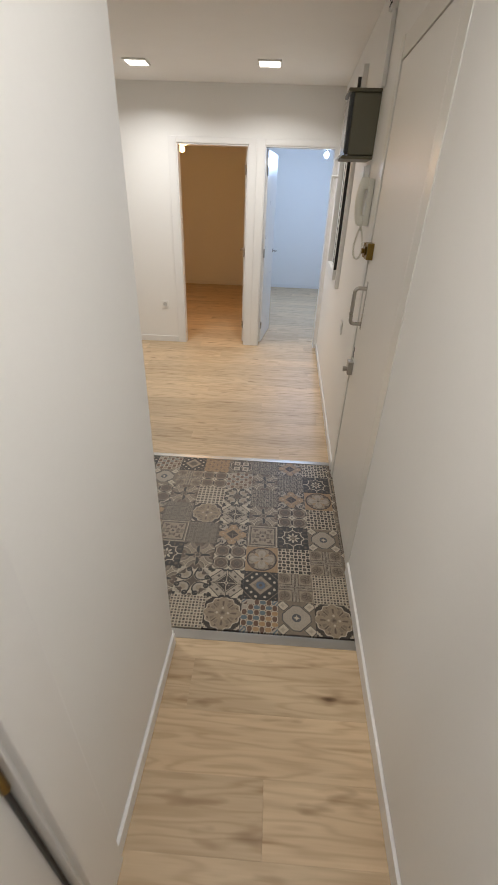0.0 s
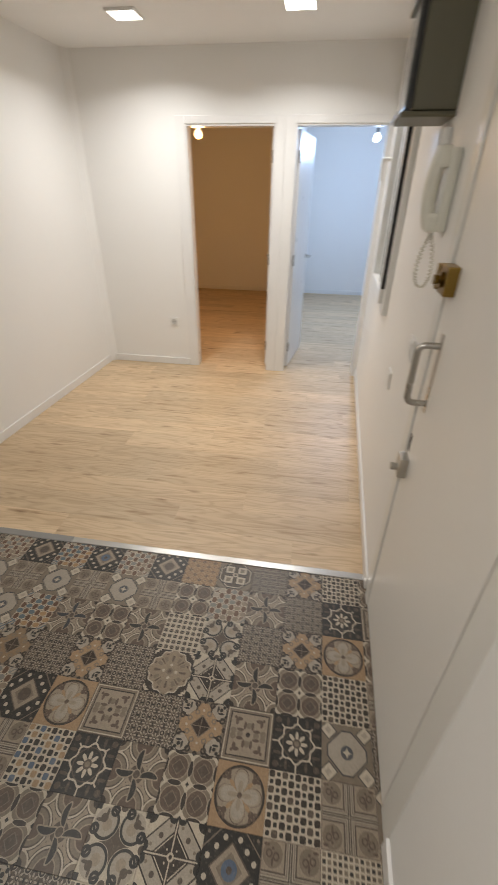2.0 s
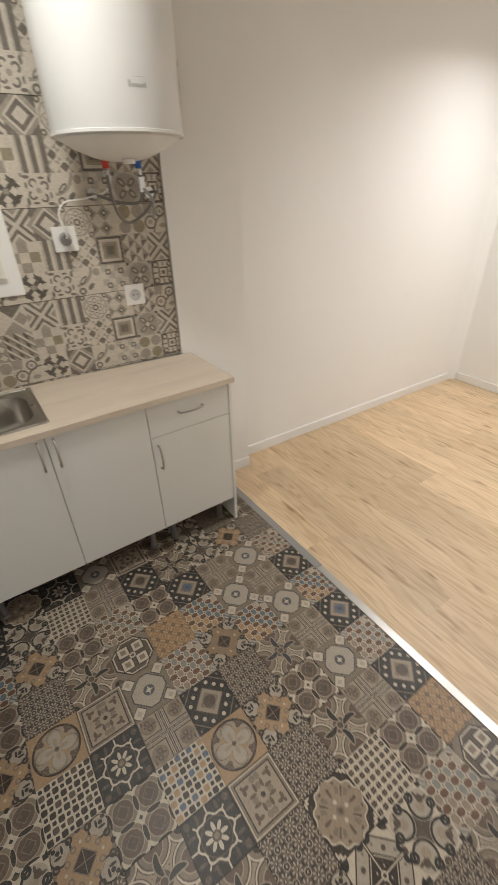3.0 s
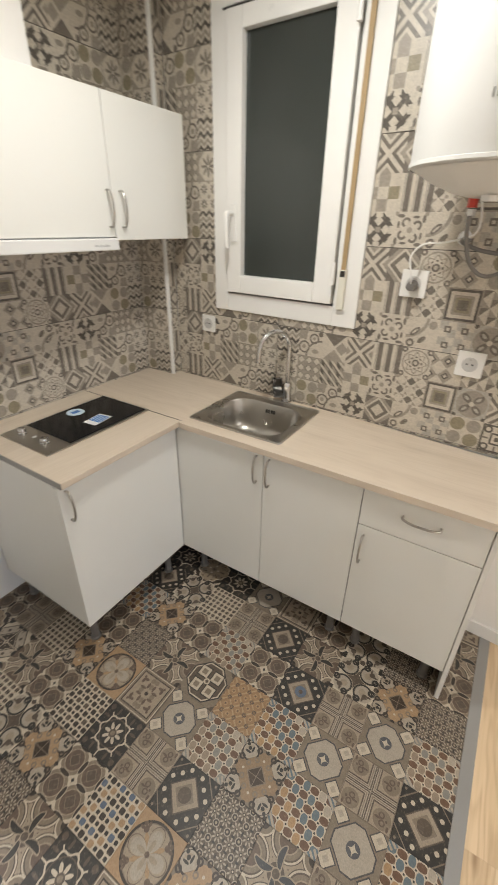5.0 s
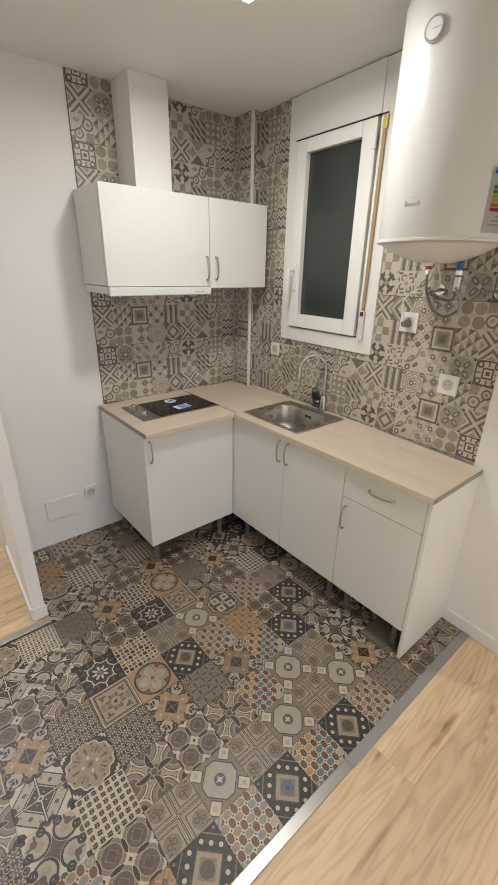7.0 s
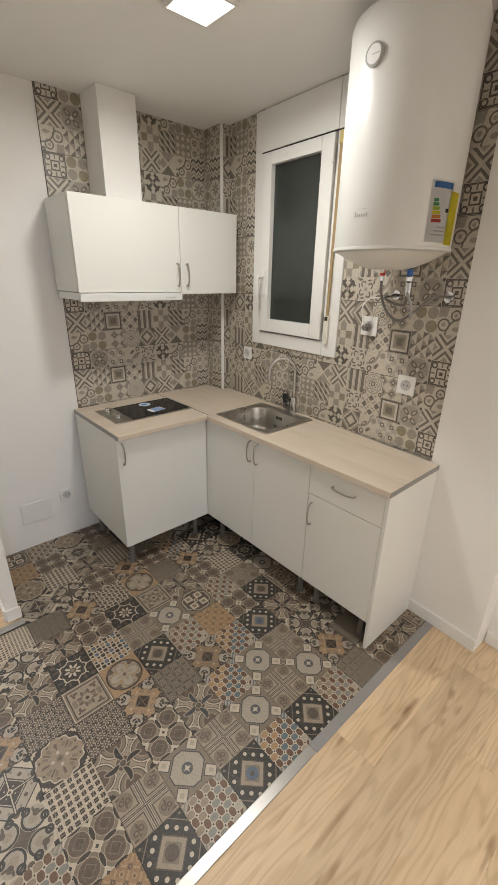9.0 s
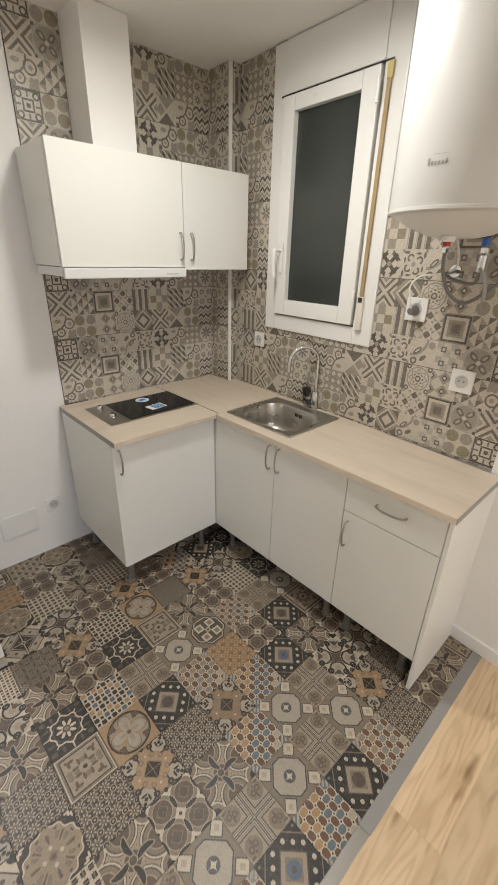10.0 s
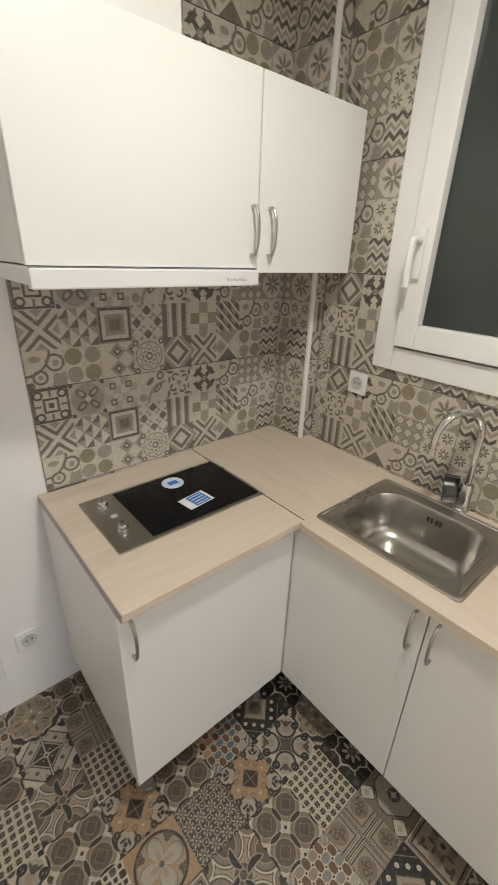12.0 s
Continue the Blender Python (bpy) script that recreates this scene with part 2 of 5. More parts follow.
def m_medallion(x, y, c):
    ax, ay = absv(x), absv(y)
    r = rad(x, y)
    d = ax + ay
    k = rad(ax - 0.66, ay - 0.66)
    lobes = rad(x, y) < (cosv(ang(x, y) * 4.0) * 0.13 + 0.80)
    fleur = disc(ax, ay, 0.74, 0.74, 0.075) | oval(ax, ay, 0.60, 0.76, 0.045, 0.13) | oval(ax, ay, 0.76, 0.60, 0.13, 0.045) | oval(ax, ay, 0.86, 0.86, 0.07, 0.07)
    hooks = ring(ax, ay, 0.33, 0.86, 0.09, 0.035) | ring(ax, ay, 0.86, 0.33, 0.09, 0.035)
    tips = disc(ax, ay, 1.0, 0.0, 0.10) | disc(ax, ay, 0.0, 1.0, 0.10) | disc(ax, ay, 1.0, 1.0, 0.13)
    curls = ring(ax, ay, 0.26, 0.52, 0.08, 0.028) | ring(ax, ay, 0.52, 0.26, 0.08, 0.028)
    bars = ((ax < 0.014) | (ay < 0.014)) & (d < 0.40)
    return c["tan"], [(lobes, c["ochre"]), ((k < 0.36) & (d > 0.98), c["pale"]), ((k < 0.22) & (d > 1.5), c["beige"]), (curls, c["tan"]), (band(k, 0.345, 0.035) & (d > 0.92) & (d < 1.76), c["brown"]), (hooks, c["brown"]), (fleur, c["dark"]), (tips, c["brown"]), (disc(ax, ay, 0.62, 0.0, 0.05) | disc(ax, ay, 0.0, 0.62, 0.05), c["cream"]), (d < 0.45, c["tan"]), (d < 0.40, c["centre"]), (bars, c["tan"])]


def m_framed(x, y, c):
    ax, ay = absv(x), absv(y)
    m = vmax(ax, ay)
    leaf = oval(ax, ay, 0.16, 0.34, 0.06, 0.15) | oval(ax, ay, 0.34, 0.16, 0.15, 0.06) | oval(ax, ay, 0.52, 0.45, 0.07, 0.13) | oval(ax, ay, 0.42, 0.56, 0.13, 0.07) | disc(ax, ay, 0.60, 0.60, 0.06)
    return c["tan"], [(m < 0.80, c["beige"]), (disc(ax, ay, 0.34, 0.0, 0.12) | disc(ax, ay, 0.0, 0.34, 0.12), c["tan"]), (disc(ax, ay, 0.62, 0.1, 0.12), c["tan"]), (leaf, c["red"]), (rad(x, y) < 0.09, c["brown"]), (band(m, 0.93, 0.02), c["cream"]), (band(m, 0.80, 0.025), c["brown"]), (m > 0.975, c["taupe"])]


def m_wreath(x, y, c):
    r, t = rad(x, y), ang(x, y)
    ax, ay = absv(x), absv(y)
    w = cosv(t * 8.0)
    spokes = ((ax < 0.03) | (ay < 0.03)) & (r > 0.70)
    diag = (absv(ax - ay) < 0.04) & (r > 0.72) & (r < 0.9)
    leaves = oval(ax, ay, 0.78, 0.40, 0.16, 0.06) | oval(ax, ay, 0.40, 0.78, 0.06, 0.16) | oval(ax, ay, 0.80, 0.80, 0.12, 0.12)
    return c["dark"], [(leaves, c["taupe"]), (r < (w * 0.06 + 0.70), c["cream"]), (r < (w * 0.06 + 0.62), c["dark"]), (band(r, 0.56, 0.02), c["taupe"]), (spokes | diag, c["cream"]), (r < (mth("POWER", absv(cosv(t * 4.0)), 0.8) * 0.44), c["cream"]), (r < 0.17, c["taupe"]), (r < 0.10, c["tan"])]


def m_grid(x, y, c):
    qx, qy = rep(x, 8), rep(y, 8)
    m = mth("POWER", mth("POWER", absv(qx), 4.0) + mth("POWER", absv(qy), 4.0), 0.25)
    o = parity(x, y, 8)
    cx, cy = cell(x, 8), cell(y, 8)
    alt = mth("MODULO", cx + cy * 3.0, 7.0) < 2.5
    alt2 = mth("MODULO", cx * 3.0 + cy * 2.0, 7.0) < 1.5
    big = (m < 0.88) & o
    return c["cream"], [((m < 0.56) & (1.0 - o), c["dark"]), (big, c["brown"]), (big & alt, c["a"]), (big & alt2, c["b"])]


def m_petals(x, y, c):
    ax, ay = absv(x), absv(y)
    r = rad(x, y)
    k = rad(ax - 1.0, ay - 1.0)
    e = rad(ax - 1.0, ay)
    g = rad(ax, ay - 1.0)
    tri = (absv(ax - ay) < 0.30) & (r < 0.98) & (e > 0.66) & (g > 0.66) & (r > 0.30)
    tri2 = (absv(ax - ay) < 0.20) & (r < 0.88) & (e > 0.74) & (g > 0.74) & (r > 0.42)

    def leaf(u, w):
        return oval(u, w - (u - 0.5) * 0.10 + (u - 0.45) * (u - 0.45) * 0.7 - 0.05, 0.48, 0.0, 0.34, 0.10)

    def edge(u, w):
        return oval(u, w - (u - 0.5) * 0.10 + (u - 0.45) * (u - 0.45) * 0.7 - 0.05, 0.48, 0.0, 0.39, 0.145)

    return c["taupe"], [(band(e, 0.60, 0.03) | band(g, 0.60, 0.03), c["cream"]), ((e < 0.52) | (g < 0.52), c["tan"]), ((e < 0.36) | (g < 0.36), c["red"]), (band(e, 0.36, 0.022) | band(g, 0.36, 0.022), c["beige"]), (tri, c["beige"]), (tri2, c["red"]), (k < 0.36, c["tan"]), (band(k, 0.38, 0.028), c["cream"]), (k < 0.20, c["brown"]), (pinwheel(edge, x, y), c["beige"]), (pinwheel(leaf, x, y), c["a"]), (r < 0.17, c["beige"]), (r < 0.13, c["b"])]


def m_loops(x, y, c):
    qx, qy = rep(x, 2), rep(y, 2)
    aq, bq = absv(qx), absv(qy)
    r = rad(qx, qy)
    s, u = 1.0 - aq, 1.0 - bq
    lens = oval(s, bq, 0.0, 0.0, 0.17, 0.52) | oval(u, aq, 0.0, 0.0, 0.17, 0.52)
    halo = oval(s, bq, 0.0, 0.0, 0.205, 0.56) | oval(u, aq, 0.0, 0.0, 0.205, 0.56)
    return c["tan"], [(star4(s, u, 0.98), c["cream"]), (r < 0.82, c["beige"]), (r < 0.75, c["red"]), (vmax(aq, bq) < 0.36, c["taupe"]), (band(aq + bq, 0.50, 0.035), c["tan"]), (halo, c["cream"]), (lens, c["brown"]), ((s + u) < 0.16, c["dark"])]


def m_ribbons(x, y, c):
    ax, ay = absv(x), absv(y)
    d = ax + ay
    lines = (ax < 0.06) | (ay < 0.06)
    leaf = disc(ax, ay, 1.0, 1.0, 0.26) | disc(ax, ay, 1.0, 0.16, 0.16) | disc(ax, ay, 0.16, 1.0, 0.16)
    return c["cream"], [((d < 1.30) & (d > 0.68), c["pale"]), (band(d, 1.31, 0.035) | band(d, 0.68, 0.035), c["brown"]), (disc(ax, ay, 0.49, 0.49, 0.085), c["taupe"]), (disc(ax, ay, 0.78, 0.22, 0.05) | disc(ax, ay, 0.22, 0.78, 0.05), c["tan"]), (d < 0.60, c["brown"]), (lines, c["brown"]), ((ax < 0.022) | (ay < 0.022), c["cream"]), (disc(ax, ay, 0.17, 0.17, 0.03), c["cream"]), (leaf, c["dark"]), (rad(x, y) < 0.12, c["cream"]), (rad(x, y) < 0.06, c["brown"])]


def m_scroll(x, y, c):
    ax, ay = absv(x), absv(y)
    k = rad(ax - 0.50, ay - 0.50)
    bud = oval(ax, ay, 0.62, 0.62, 0.13, 0.13) | oval(ax, ay, 0.78, 0.55, 0.12, 0.05) | oval(ax, ay, 0.55, 0.78, 0.05, 0.12)
    hook = ring(ax, ay, 0.86, 0.30, 0.12, 0.05) | ring(ax, ay, 0.30, 0.86, 0.12, 0.05)
    return c["cream"], [((k < 0.44), c["pale"]), (oval(ax, ay, 0.45, 0.45, 0.17, 0.17), c["ochre"]), (band(k, 0.42, 0.045) & ((ax + ay) < 1.34), c["dark"]), (hook, c["dark"]), (bud, c["taupe"]), (star4(ax, ay, 0.80), c["taupe"]), (vmax(absv(ax - 0.92), absv(ay - 0.92)) < 0.09, c["dark"]), (disc(ax, ay, 1.0, 0.0, 0.13) | disc(ax, ay, 0.0, 1.0, 0.13), c["taupe"])]


def m_lobed(x, y, c):
    ax, ay = absv(x), absv(y)
    r, t = rad(x, y), ang(x, y)
    edge = cosv(t * 12.0) * 0.05 + cosv(t * 4.0) * 0.05 + 1.0
    f = mth("POWER", absv(cosv(t * 4.0)), 6.0)
    fleur = oval(ax, ay, 0.86, 0.86, 0.06, 0.06) | oval(ax, ay, 0.95, 0.80, 0.04, 0.11) | oval(ax, ay, 0.80, 0.95, 0.11, 0.04)
    blush = band(r, 0.62, 0.12) & (cosv(t * 12.0) > 0.2)
    return c["brown"], [(fleur, c["cream"]), (r < edge, c["cream"]), (r < (edge - 0.06), (0.262, 0.205, 0.142)), (blush, c["tan"]), (band(r, 0.60, 0.16) & (f > 0.86), c["red"]), (band(r, 0.84, 0.04) & (cosv(t * 8.0) < -0.85), c["red"]), (disc(ax, ay, 0.30, 0.0, 0.07) | disc(ax, ay, 0.0, 0.30, 0.07), c["cream"]), (r < 0.16, c["tan"]), (r < 0.085, c["red"])]


def m_weave(x, y, c):
    p, q = rep(x, 7), rep(y, 7)
    o = parity(x, y, 7)
    return c["brown"], [((absv(p) > 0.62) | (absv(q) > 0.62), c["cream"]), ((absv(p) < 0.12) & o, c["tan"]), ((absv(q) < 0.12) & (1.0 - o), c["tan"])]


def m_dots(x, y, c):
    p, q = rep(x, 11), rep(y, 11)
    o = mth("MODULO", cell(x, 11) + cell(y, 11) * 2.0, 3.0) < 0.5
    o2 = parity(x, y, 11)
    return c["cream"], [((absv(p) < 0.66) & (absv(q) < 0.66), c["tan"]), ((absv(p) < 0.55) & (absv(q) < 0.55) & o2, c["taupe"]), ((absv(p) < 0.60) & (absv(q) < 0.60) & o, c["dark"])]


def m_kites(x, y, c):
    ax, ay = absv(x), absv(y)
    d = ax + ay
    e = absv(ax - ay)
    oct_r = vmax(vmax(ax, ay), d * 0.80)
    house = vmax(e * 1.55, absv(d - 1.50) * 1.25 + vmax(d - 1.50, 0.0) * 0.3)
    return c["tan"], [(house < 0.54, c["b"]), (house < 0.46, c["cream"]), (house < 0.20, c["pale"]), (oct_r < 0.80, c["b"]), (oct_r < 0.745, c["pale"]), (rad(x, y) < 0.25, c["a"]), (star4(ax, ay, 0.50), c["cream"])]


def m_cross(x, y, c):
    ax, ay = absv(x), absv(y)
    m = mth("MINIMUM", ax, ay)
    bloom = ring(ax, ay, 0.50, 0.58, 0.09, 0.028) | ring(ax, ay, 0.74, 0.64, 0.09, 0.028) | oval(ax, ay, 0.62, 0.44, 0.04, 0.12) | oval(ax, ay, 0.84, 0.86, 0.10, 0.045) | disc(ax, ay, 0.62, 0.78, 0.045)
    return c["beige"], [((m < 0.20), c["pale"]), (rad(ax - 0.62, ay - 0.62) < 0.34, c["tan"]), (bloom, c["red"]), (band(m, 0.19, 0.026), c["taupe"]), (band(m, 0.115, 0.018), c["tan"]), (band(m, 0.035, 0.022), c["taupe"]), ((ax > 0.975) | (ay > 0.975), c["tan"])]


def m_beads(x, y, c):
    p, q = rep(x, 6), rep(y, 6)
    ap, aq = absv(p), absv(q)
    o = parity(x, y, 6)
    lozenge = (oval(ap, aq, 0.0, 0.0, 0.80, 1.12) & o) | (oval(ap, aq, 0.0, 0.0, 1.12, 0.80) & (1.0 - o))
    h1 = mth("MODULO", cell(x, 6) * 2.0 + cell(y, 6) * 3.0, 5.0)
    s, u = 1.0 - ap, 1.0 - aq
    corner = (absv(x) + absv(y)) > 1.58
    return c["cream"], [(lozenge, c["pale"]), (lozenge & o, c["a"]), (lozenge & (1.0 - o) & (h1 < 1.5), c["b"]), (lozenge & (1.0 - o) & (h1 > 2.5), c["ochre"]), ((s + u) < 0.46, c["cream"]), (vmax(s, u) < 0.19, c["dark"]), (corner, c["pale"]), (corner & (absv(rep(x - y, 9)) < 0.45), c["b"])]


def m_rosettes(x, y, c):
    p, q = rep(x, 4), rep(y, 4)
    s, u = 1.0 - absv(p), 1.0 - absv(q)
    r, t = rad(p, q), ang(p, q)
    k = rad(s, u)
    petal = r < mth("POWER", absv(cosv(t * 4.0)), 1.4) * 0.66 + 0.20
    bud = oval(s, absv(q), 0.0, 0.0, 0.14, 0.32) | oval(u, absv(p), 0.0, 0.0, 0.14, 0.32)
    return c["taupe"], [(k < 0.42, c["brown"]), (band(k, 0.46, 0.06), c["pale"]), (k < 0.18, c["beige"]), (petal, c["pale"]), (petal & (r < 0.46), c["tan"]), (bud, c["dark"]), (r < 0.24, c["brown"]), (r < 0.12, c["cream"])]


def m_plaid(x, y, c):
    p, q = rep(x + y, 3), rep(x - y, 3)
    r, t = rad(p, q), ang(p, q)
    k = rad(1.0 - absv(p), 1.0 - absv(q))
    return c["ochre"], [((absv(p) < 0.14) | (absv(q) < 0.14), c["tan"]), (r < absv(cosv(t * 4.0)) * 0.26 + 0.24, c["red"]), (r < 0.14, c["ochre"]), (band(k, 0.34, 0.06), c["tan"]), (k < 0.14, c["red"])]


def m_octagon(x, y, c):
    ax, ay = absv(x), absv(y)
    o = vmax(vmax(ax, ay), (ax + ay) * 0.72)
    u, w = absv(ax - 0.36), absv(ay - 0.36)
    v = vmax(u, w)
    return c["tan"], [(o < 0.96, c["dark"]), (o < 0.90, c["cream"]), (o < 0.84, c["taupe"]), (v < 0.30, c["dark"]), (v < 0.25, c["cream"]), (v < 0.13, c["tan"]), (rad(x, y) < 0.15, c["cream"]), (rad(x, y) < 0.08, c["taupe"]), ((ax + ay) > 1.75, c["taupe"])]


# wall prints
def w_maze(x, y, c):
    m = vmax(absv(x), absv(y))
    k = rad(absv(x) - 0.62, absv(y) - 0.62)
    return c["cream"], [(band(m, 0.90, 0.06) | band(m, 0.36, 0.06) | (m < 0.14), c["dark"]), (band(k, 0.2, 0.06), c["dark"]), ((absv(x) < 0.06) & (m > 0.5), c["taupe"]), ((absv(y) < 0.06) & (m > 0.5), c["taupe"])]


def w_squares(x, y, c):
    p, q = rep(x, 2), rep(y, 2)
    m = vmax(absv(p), absv(q))
    return c["cream"], [(parity(x, y, 4), c["pale"]), (m < 0.40, c["taupe"]), (m < 0.18, c["cream"])]


def w_curl(x, y, c):
    arc = ring(x, y, -0.30, -0.42, 0.34, 0.065) | ring(x, y, 0.52, 0.30, 0.42, 0.065) | (band(rad(x + 1.0, y - 1.0), 1.30, 0.065) & (x < 0.5))
    leaf = oval(x, y, -0.45, 0.55, 0.30, 0.17) | oval(x, y, 0.50, -0.55, 0.17, 0.30) | disc(x, y, 0.55, 0.28, 0.17) | disc(x, y, -0.28, -0.42, 0.13)
    return c["cream"], [(rad(x - 1.0, y + 1.0) < 0.75, c["tan"]), (leaf, c["tan"]), (arc, c["taupe"]), (disc(x, y, -0.82, -0.82, 0.2), c["taupe"])]


def w_flourish(x, y, c):
    def hook(u, w):
        return (ring(u, w, 0.42, 0.26, 0.21, 0.07) & (u + w > 0.55)) | oval(u, w, 0.78, 0.62, 0.10, 0.22) | oval(u, w, 0.30, 0.72, 0.20, 0.075)

    return c["cream"], [(pinwheel(hook, x, y), c["taupe"]), (rad(x, y) < 0.17, c["tan"]), (disc(absv(x), absv(y), 0.9, 0.9, 0.13), c["tan"])]


def w_octastar(x, y, c):
    ax, ay = absv(x), absv(y)
    o = vmax(vmax(ax, ay), (ax + ay) * 0.72)
    d, e = rep(x + y, 2), rep(x - y, 2)
    return c["cream"], [(o < 0.94, c["dark"]), ((o < 0.94) & (vmax(absv(d), absv(e)) < 0.60), c["cream"]), ((o > 0.70) & (ax < 0.22), c["cream"]), ((o > 0.70) & (ay < 0.22), c["cream"]), ((o < 0.94) & (vmax(ax, ay) < 0.16), c["tan"])]


def w_crossbloom(x, y, c):
    ax, ay = absv(x), absv(y)
    return c["pale"], [(rad(x, y) < 0.92, c["tan"]), (oval(ax + ay, ax - ay, 0.72, 0.0, 0.52, 0.30), c["taupe"]), (oval(ax + ay, ax - ay, 0.74, 0.0, 0.26, 0.13), c["pale"]), (rad(x, y) < 0.16, c["cream"]), (disc(ax, ay, 0.92, 0.92, 0.15), c["dark"])]


def w_leaves(x, y, c):
    u, w = x + y, x - y
    return c["cream"], [(band(rad(x - 1.0, y + 1.0), 1.25, 0.10), c["tan"]), (oval(u, w, 0.35, 0.55, 0.55, 0.24), c["taupe"]), (oval(u, w, 0.35, -0.45, 0.45, 0.22), c["brown"]), (oval(u, w, 0.35, 0.55, 0.34, 0.09), c["cream"]), (disc(x, y, -0.6, -0.6, 0.26), c["tan"]), (ring(x, y, 0.65, 0.68, 0.2, 0.07), c["taupe"])]


def w_facets(x, y, c):
    p, q = rep(x, 3), rep(y, 3)
    d = absv(p) + absv(q)
    r, t = rad(x, y), ang(x, y)
    return c["cream"], [(parity(x, y, 3) & (d < 0.95), c["taupe"]), ((1.0 - parity(x, y, 3)) & (d > 1.15), c["tan"]), (r < absv(cosv(t * 2.0)) * 0.30 + 0.14, c["cream"])]


def w_mandala(x, y, c):
    r, t = rad(x, y), ang(x, y)
    w = cosv(t * 8.0)
    ax, ay = absv(x), absv(y)
    return c["cream"], [(band(r, 0.86, 0.05), c["tan"]), (r < (w * 0.10 + 0.66), c["tan"]), (r < (w * 0.10 + 0.56), c["cream"]), (band(r, 0.40, 0.05) & (w > 0.0), c["taupe"]), (r < 0.24, c["taupe"]), (r < 0.13, c["cream"]), (ring(ax, ay, 0.84, 0.84, 0.14, 0.06), c["taupe"])]


def w_half(x, y, c):
    d = absv(x) + absv(y)
    return c["cream"], [((y > absv(x)), c["tan"]), (((0.0 - y) > absv(x)), c["taupe"]), (((0.0 - x) > absv(y)) & (d < 1.1), c["tan"]), (band(absv(x) - absv(y), 0.0, 0.12), c["cream"])]


def w_frame(x, y, c):
    m = vmax(absv(x), absv(y))
    return c["tan"], [(m < 0.92, c["dark"]), (m < 0.78, c["cream"]), (m < 0.58, c["tan"]), (m < 0.44, c["a"]), (m < 0.30, c["brown"])]


def w_stripes(x, y, c):
    s = mth("FRACT", (x + 1.0) * 1.5)
    return c["cream"], [(s < 0.5, c["taupe"]), ((s > 0.58) & (s < 0.66), c["tan"])]


def w_checks(x, y, c):
    o = parity(x, y, 3)
    return c["cream"], [(o, c["tan"]), (o & (cell(x, 3) < 0.5), c["a"])]


def w_chevrons(x, y, c):
    b = absv(absv(x) - absv(y))
    return c["cream"], [(band(b, 0.0, 0.17), c["cream"]), ((b > 0.17) & (b < 0.44), c["taupe"]), ((b > 0.66), c["tan"])]


def w_diamonds(x, y, c):
    d = absv(x) + absv(y)
    return c["tan"], [(d < 1.02, c["cream"]), (d < 0.84, c["taupe"]), (d < 0.50, c["cream"]), (d > 1.35, c["taupe"])]


def w_triangles(x, y, c):
    p, q = rep(x, 4), rep(y, 4)
    return c["cream"], [((p > q) & parity(x, y, 4), c["taupe"]), (((p + q) > 0.0) & (1.0 - parity(x, y, 4)), c["tan"])]


def w_stars(x, y, c):
    p, q = rep(x, 2), rep(y, 2)
    r, t = rad(p, q), ang(p, q)
    return c["cream"], [(r < (absv(cosv(t * 4.0)) * 0.62 + 0.1), c["taupe"]), (r < 0.2, c["cream"]), (rad(absv(p) - 1.0, absv(q) - 1.0) < 0.3, c["tan"])]


def w_flower(x, y, c):
    r, t = rad(x, y), ang(x, y)
    o = vmax(vmax(absv(x), absv(y)), (absv(x) + absv(y)) * 0.72)
    return c["tan"], [(o < 0.93, c["cream"]), (r < mth("POWER", absv(cosv(t * 4.0)), 0.7) * 0.74, c["tan"]), (r < mth("POWER", absv(cosv(t * 4.0)), 3.0) * 0.6, c["taupe"]), (r < 0.1, c["cream"])]


def w_hexes(x, y, c):
    ax = rep(x, 1)
    a = disc(x, y, -0.5, 0.5, 0.46)
    b = disc(x, y, 0.5, -0.5, 0.46)
    d = disc(x, y, 0.55, 0.5, 0.44) | disc(x, y, -0.5, -0.5, 0.44)
    return c["cream"], [(d, c["tan"]), (a | b, c["a"]), ((absv(ax) > 0.97), c["tan"])]


def w_zigzag(x, y, c):
    z = y + absv(rep(x, 3)) * 0.32
    s = mth("FRACT", z * 1.15 + 2.0)
    return c["cream"], [(s < 0.30, c["dark"]), ((s > 0.5) & (s < 0.76), c["tan"])]


def w_lattice(x, y, c):
    d = rep(x + y, 2)
    e = rep(x - y, 2)
    m = vmax(absv(d), absv(e))
    return c["cream"], [(parity(x + y, x - y, 2), c["tan"]), ((m < 0.5) & parity(x + y, x - y, 2), c["dark"]), ((m < 0.26) & parity(x + y, x - y, 2), c["cream"])]


def w_cubes(x, y, c):
    s = mth("FRACT", (x + y) * 1.5 + 3.0)
    k = mth("FRACT", x * 1.5 + 3.0)
    return c["cream"], [(s < 0.45, c["tan"]), ((s < 0.45) & (k < 0.4), c["dark"]), ((s > 0.8), c["taupe"])]


def w_plus(x, y, c):
    p, q = rep(x, 3), rep(y, 3)
    r = vmax(0.0 - rad(absv(p) - 0.36, q), 0.0 - rad(p, absv(q) - 0.36))
    return c["tan"], [((0.0 - r) < 0.50, c["taupe"]), ((0.0 - r) < 0.38, c["cream"])]


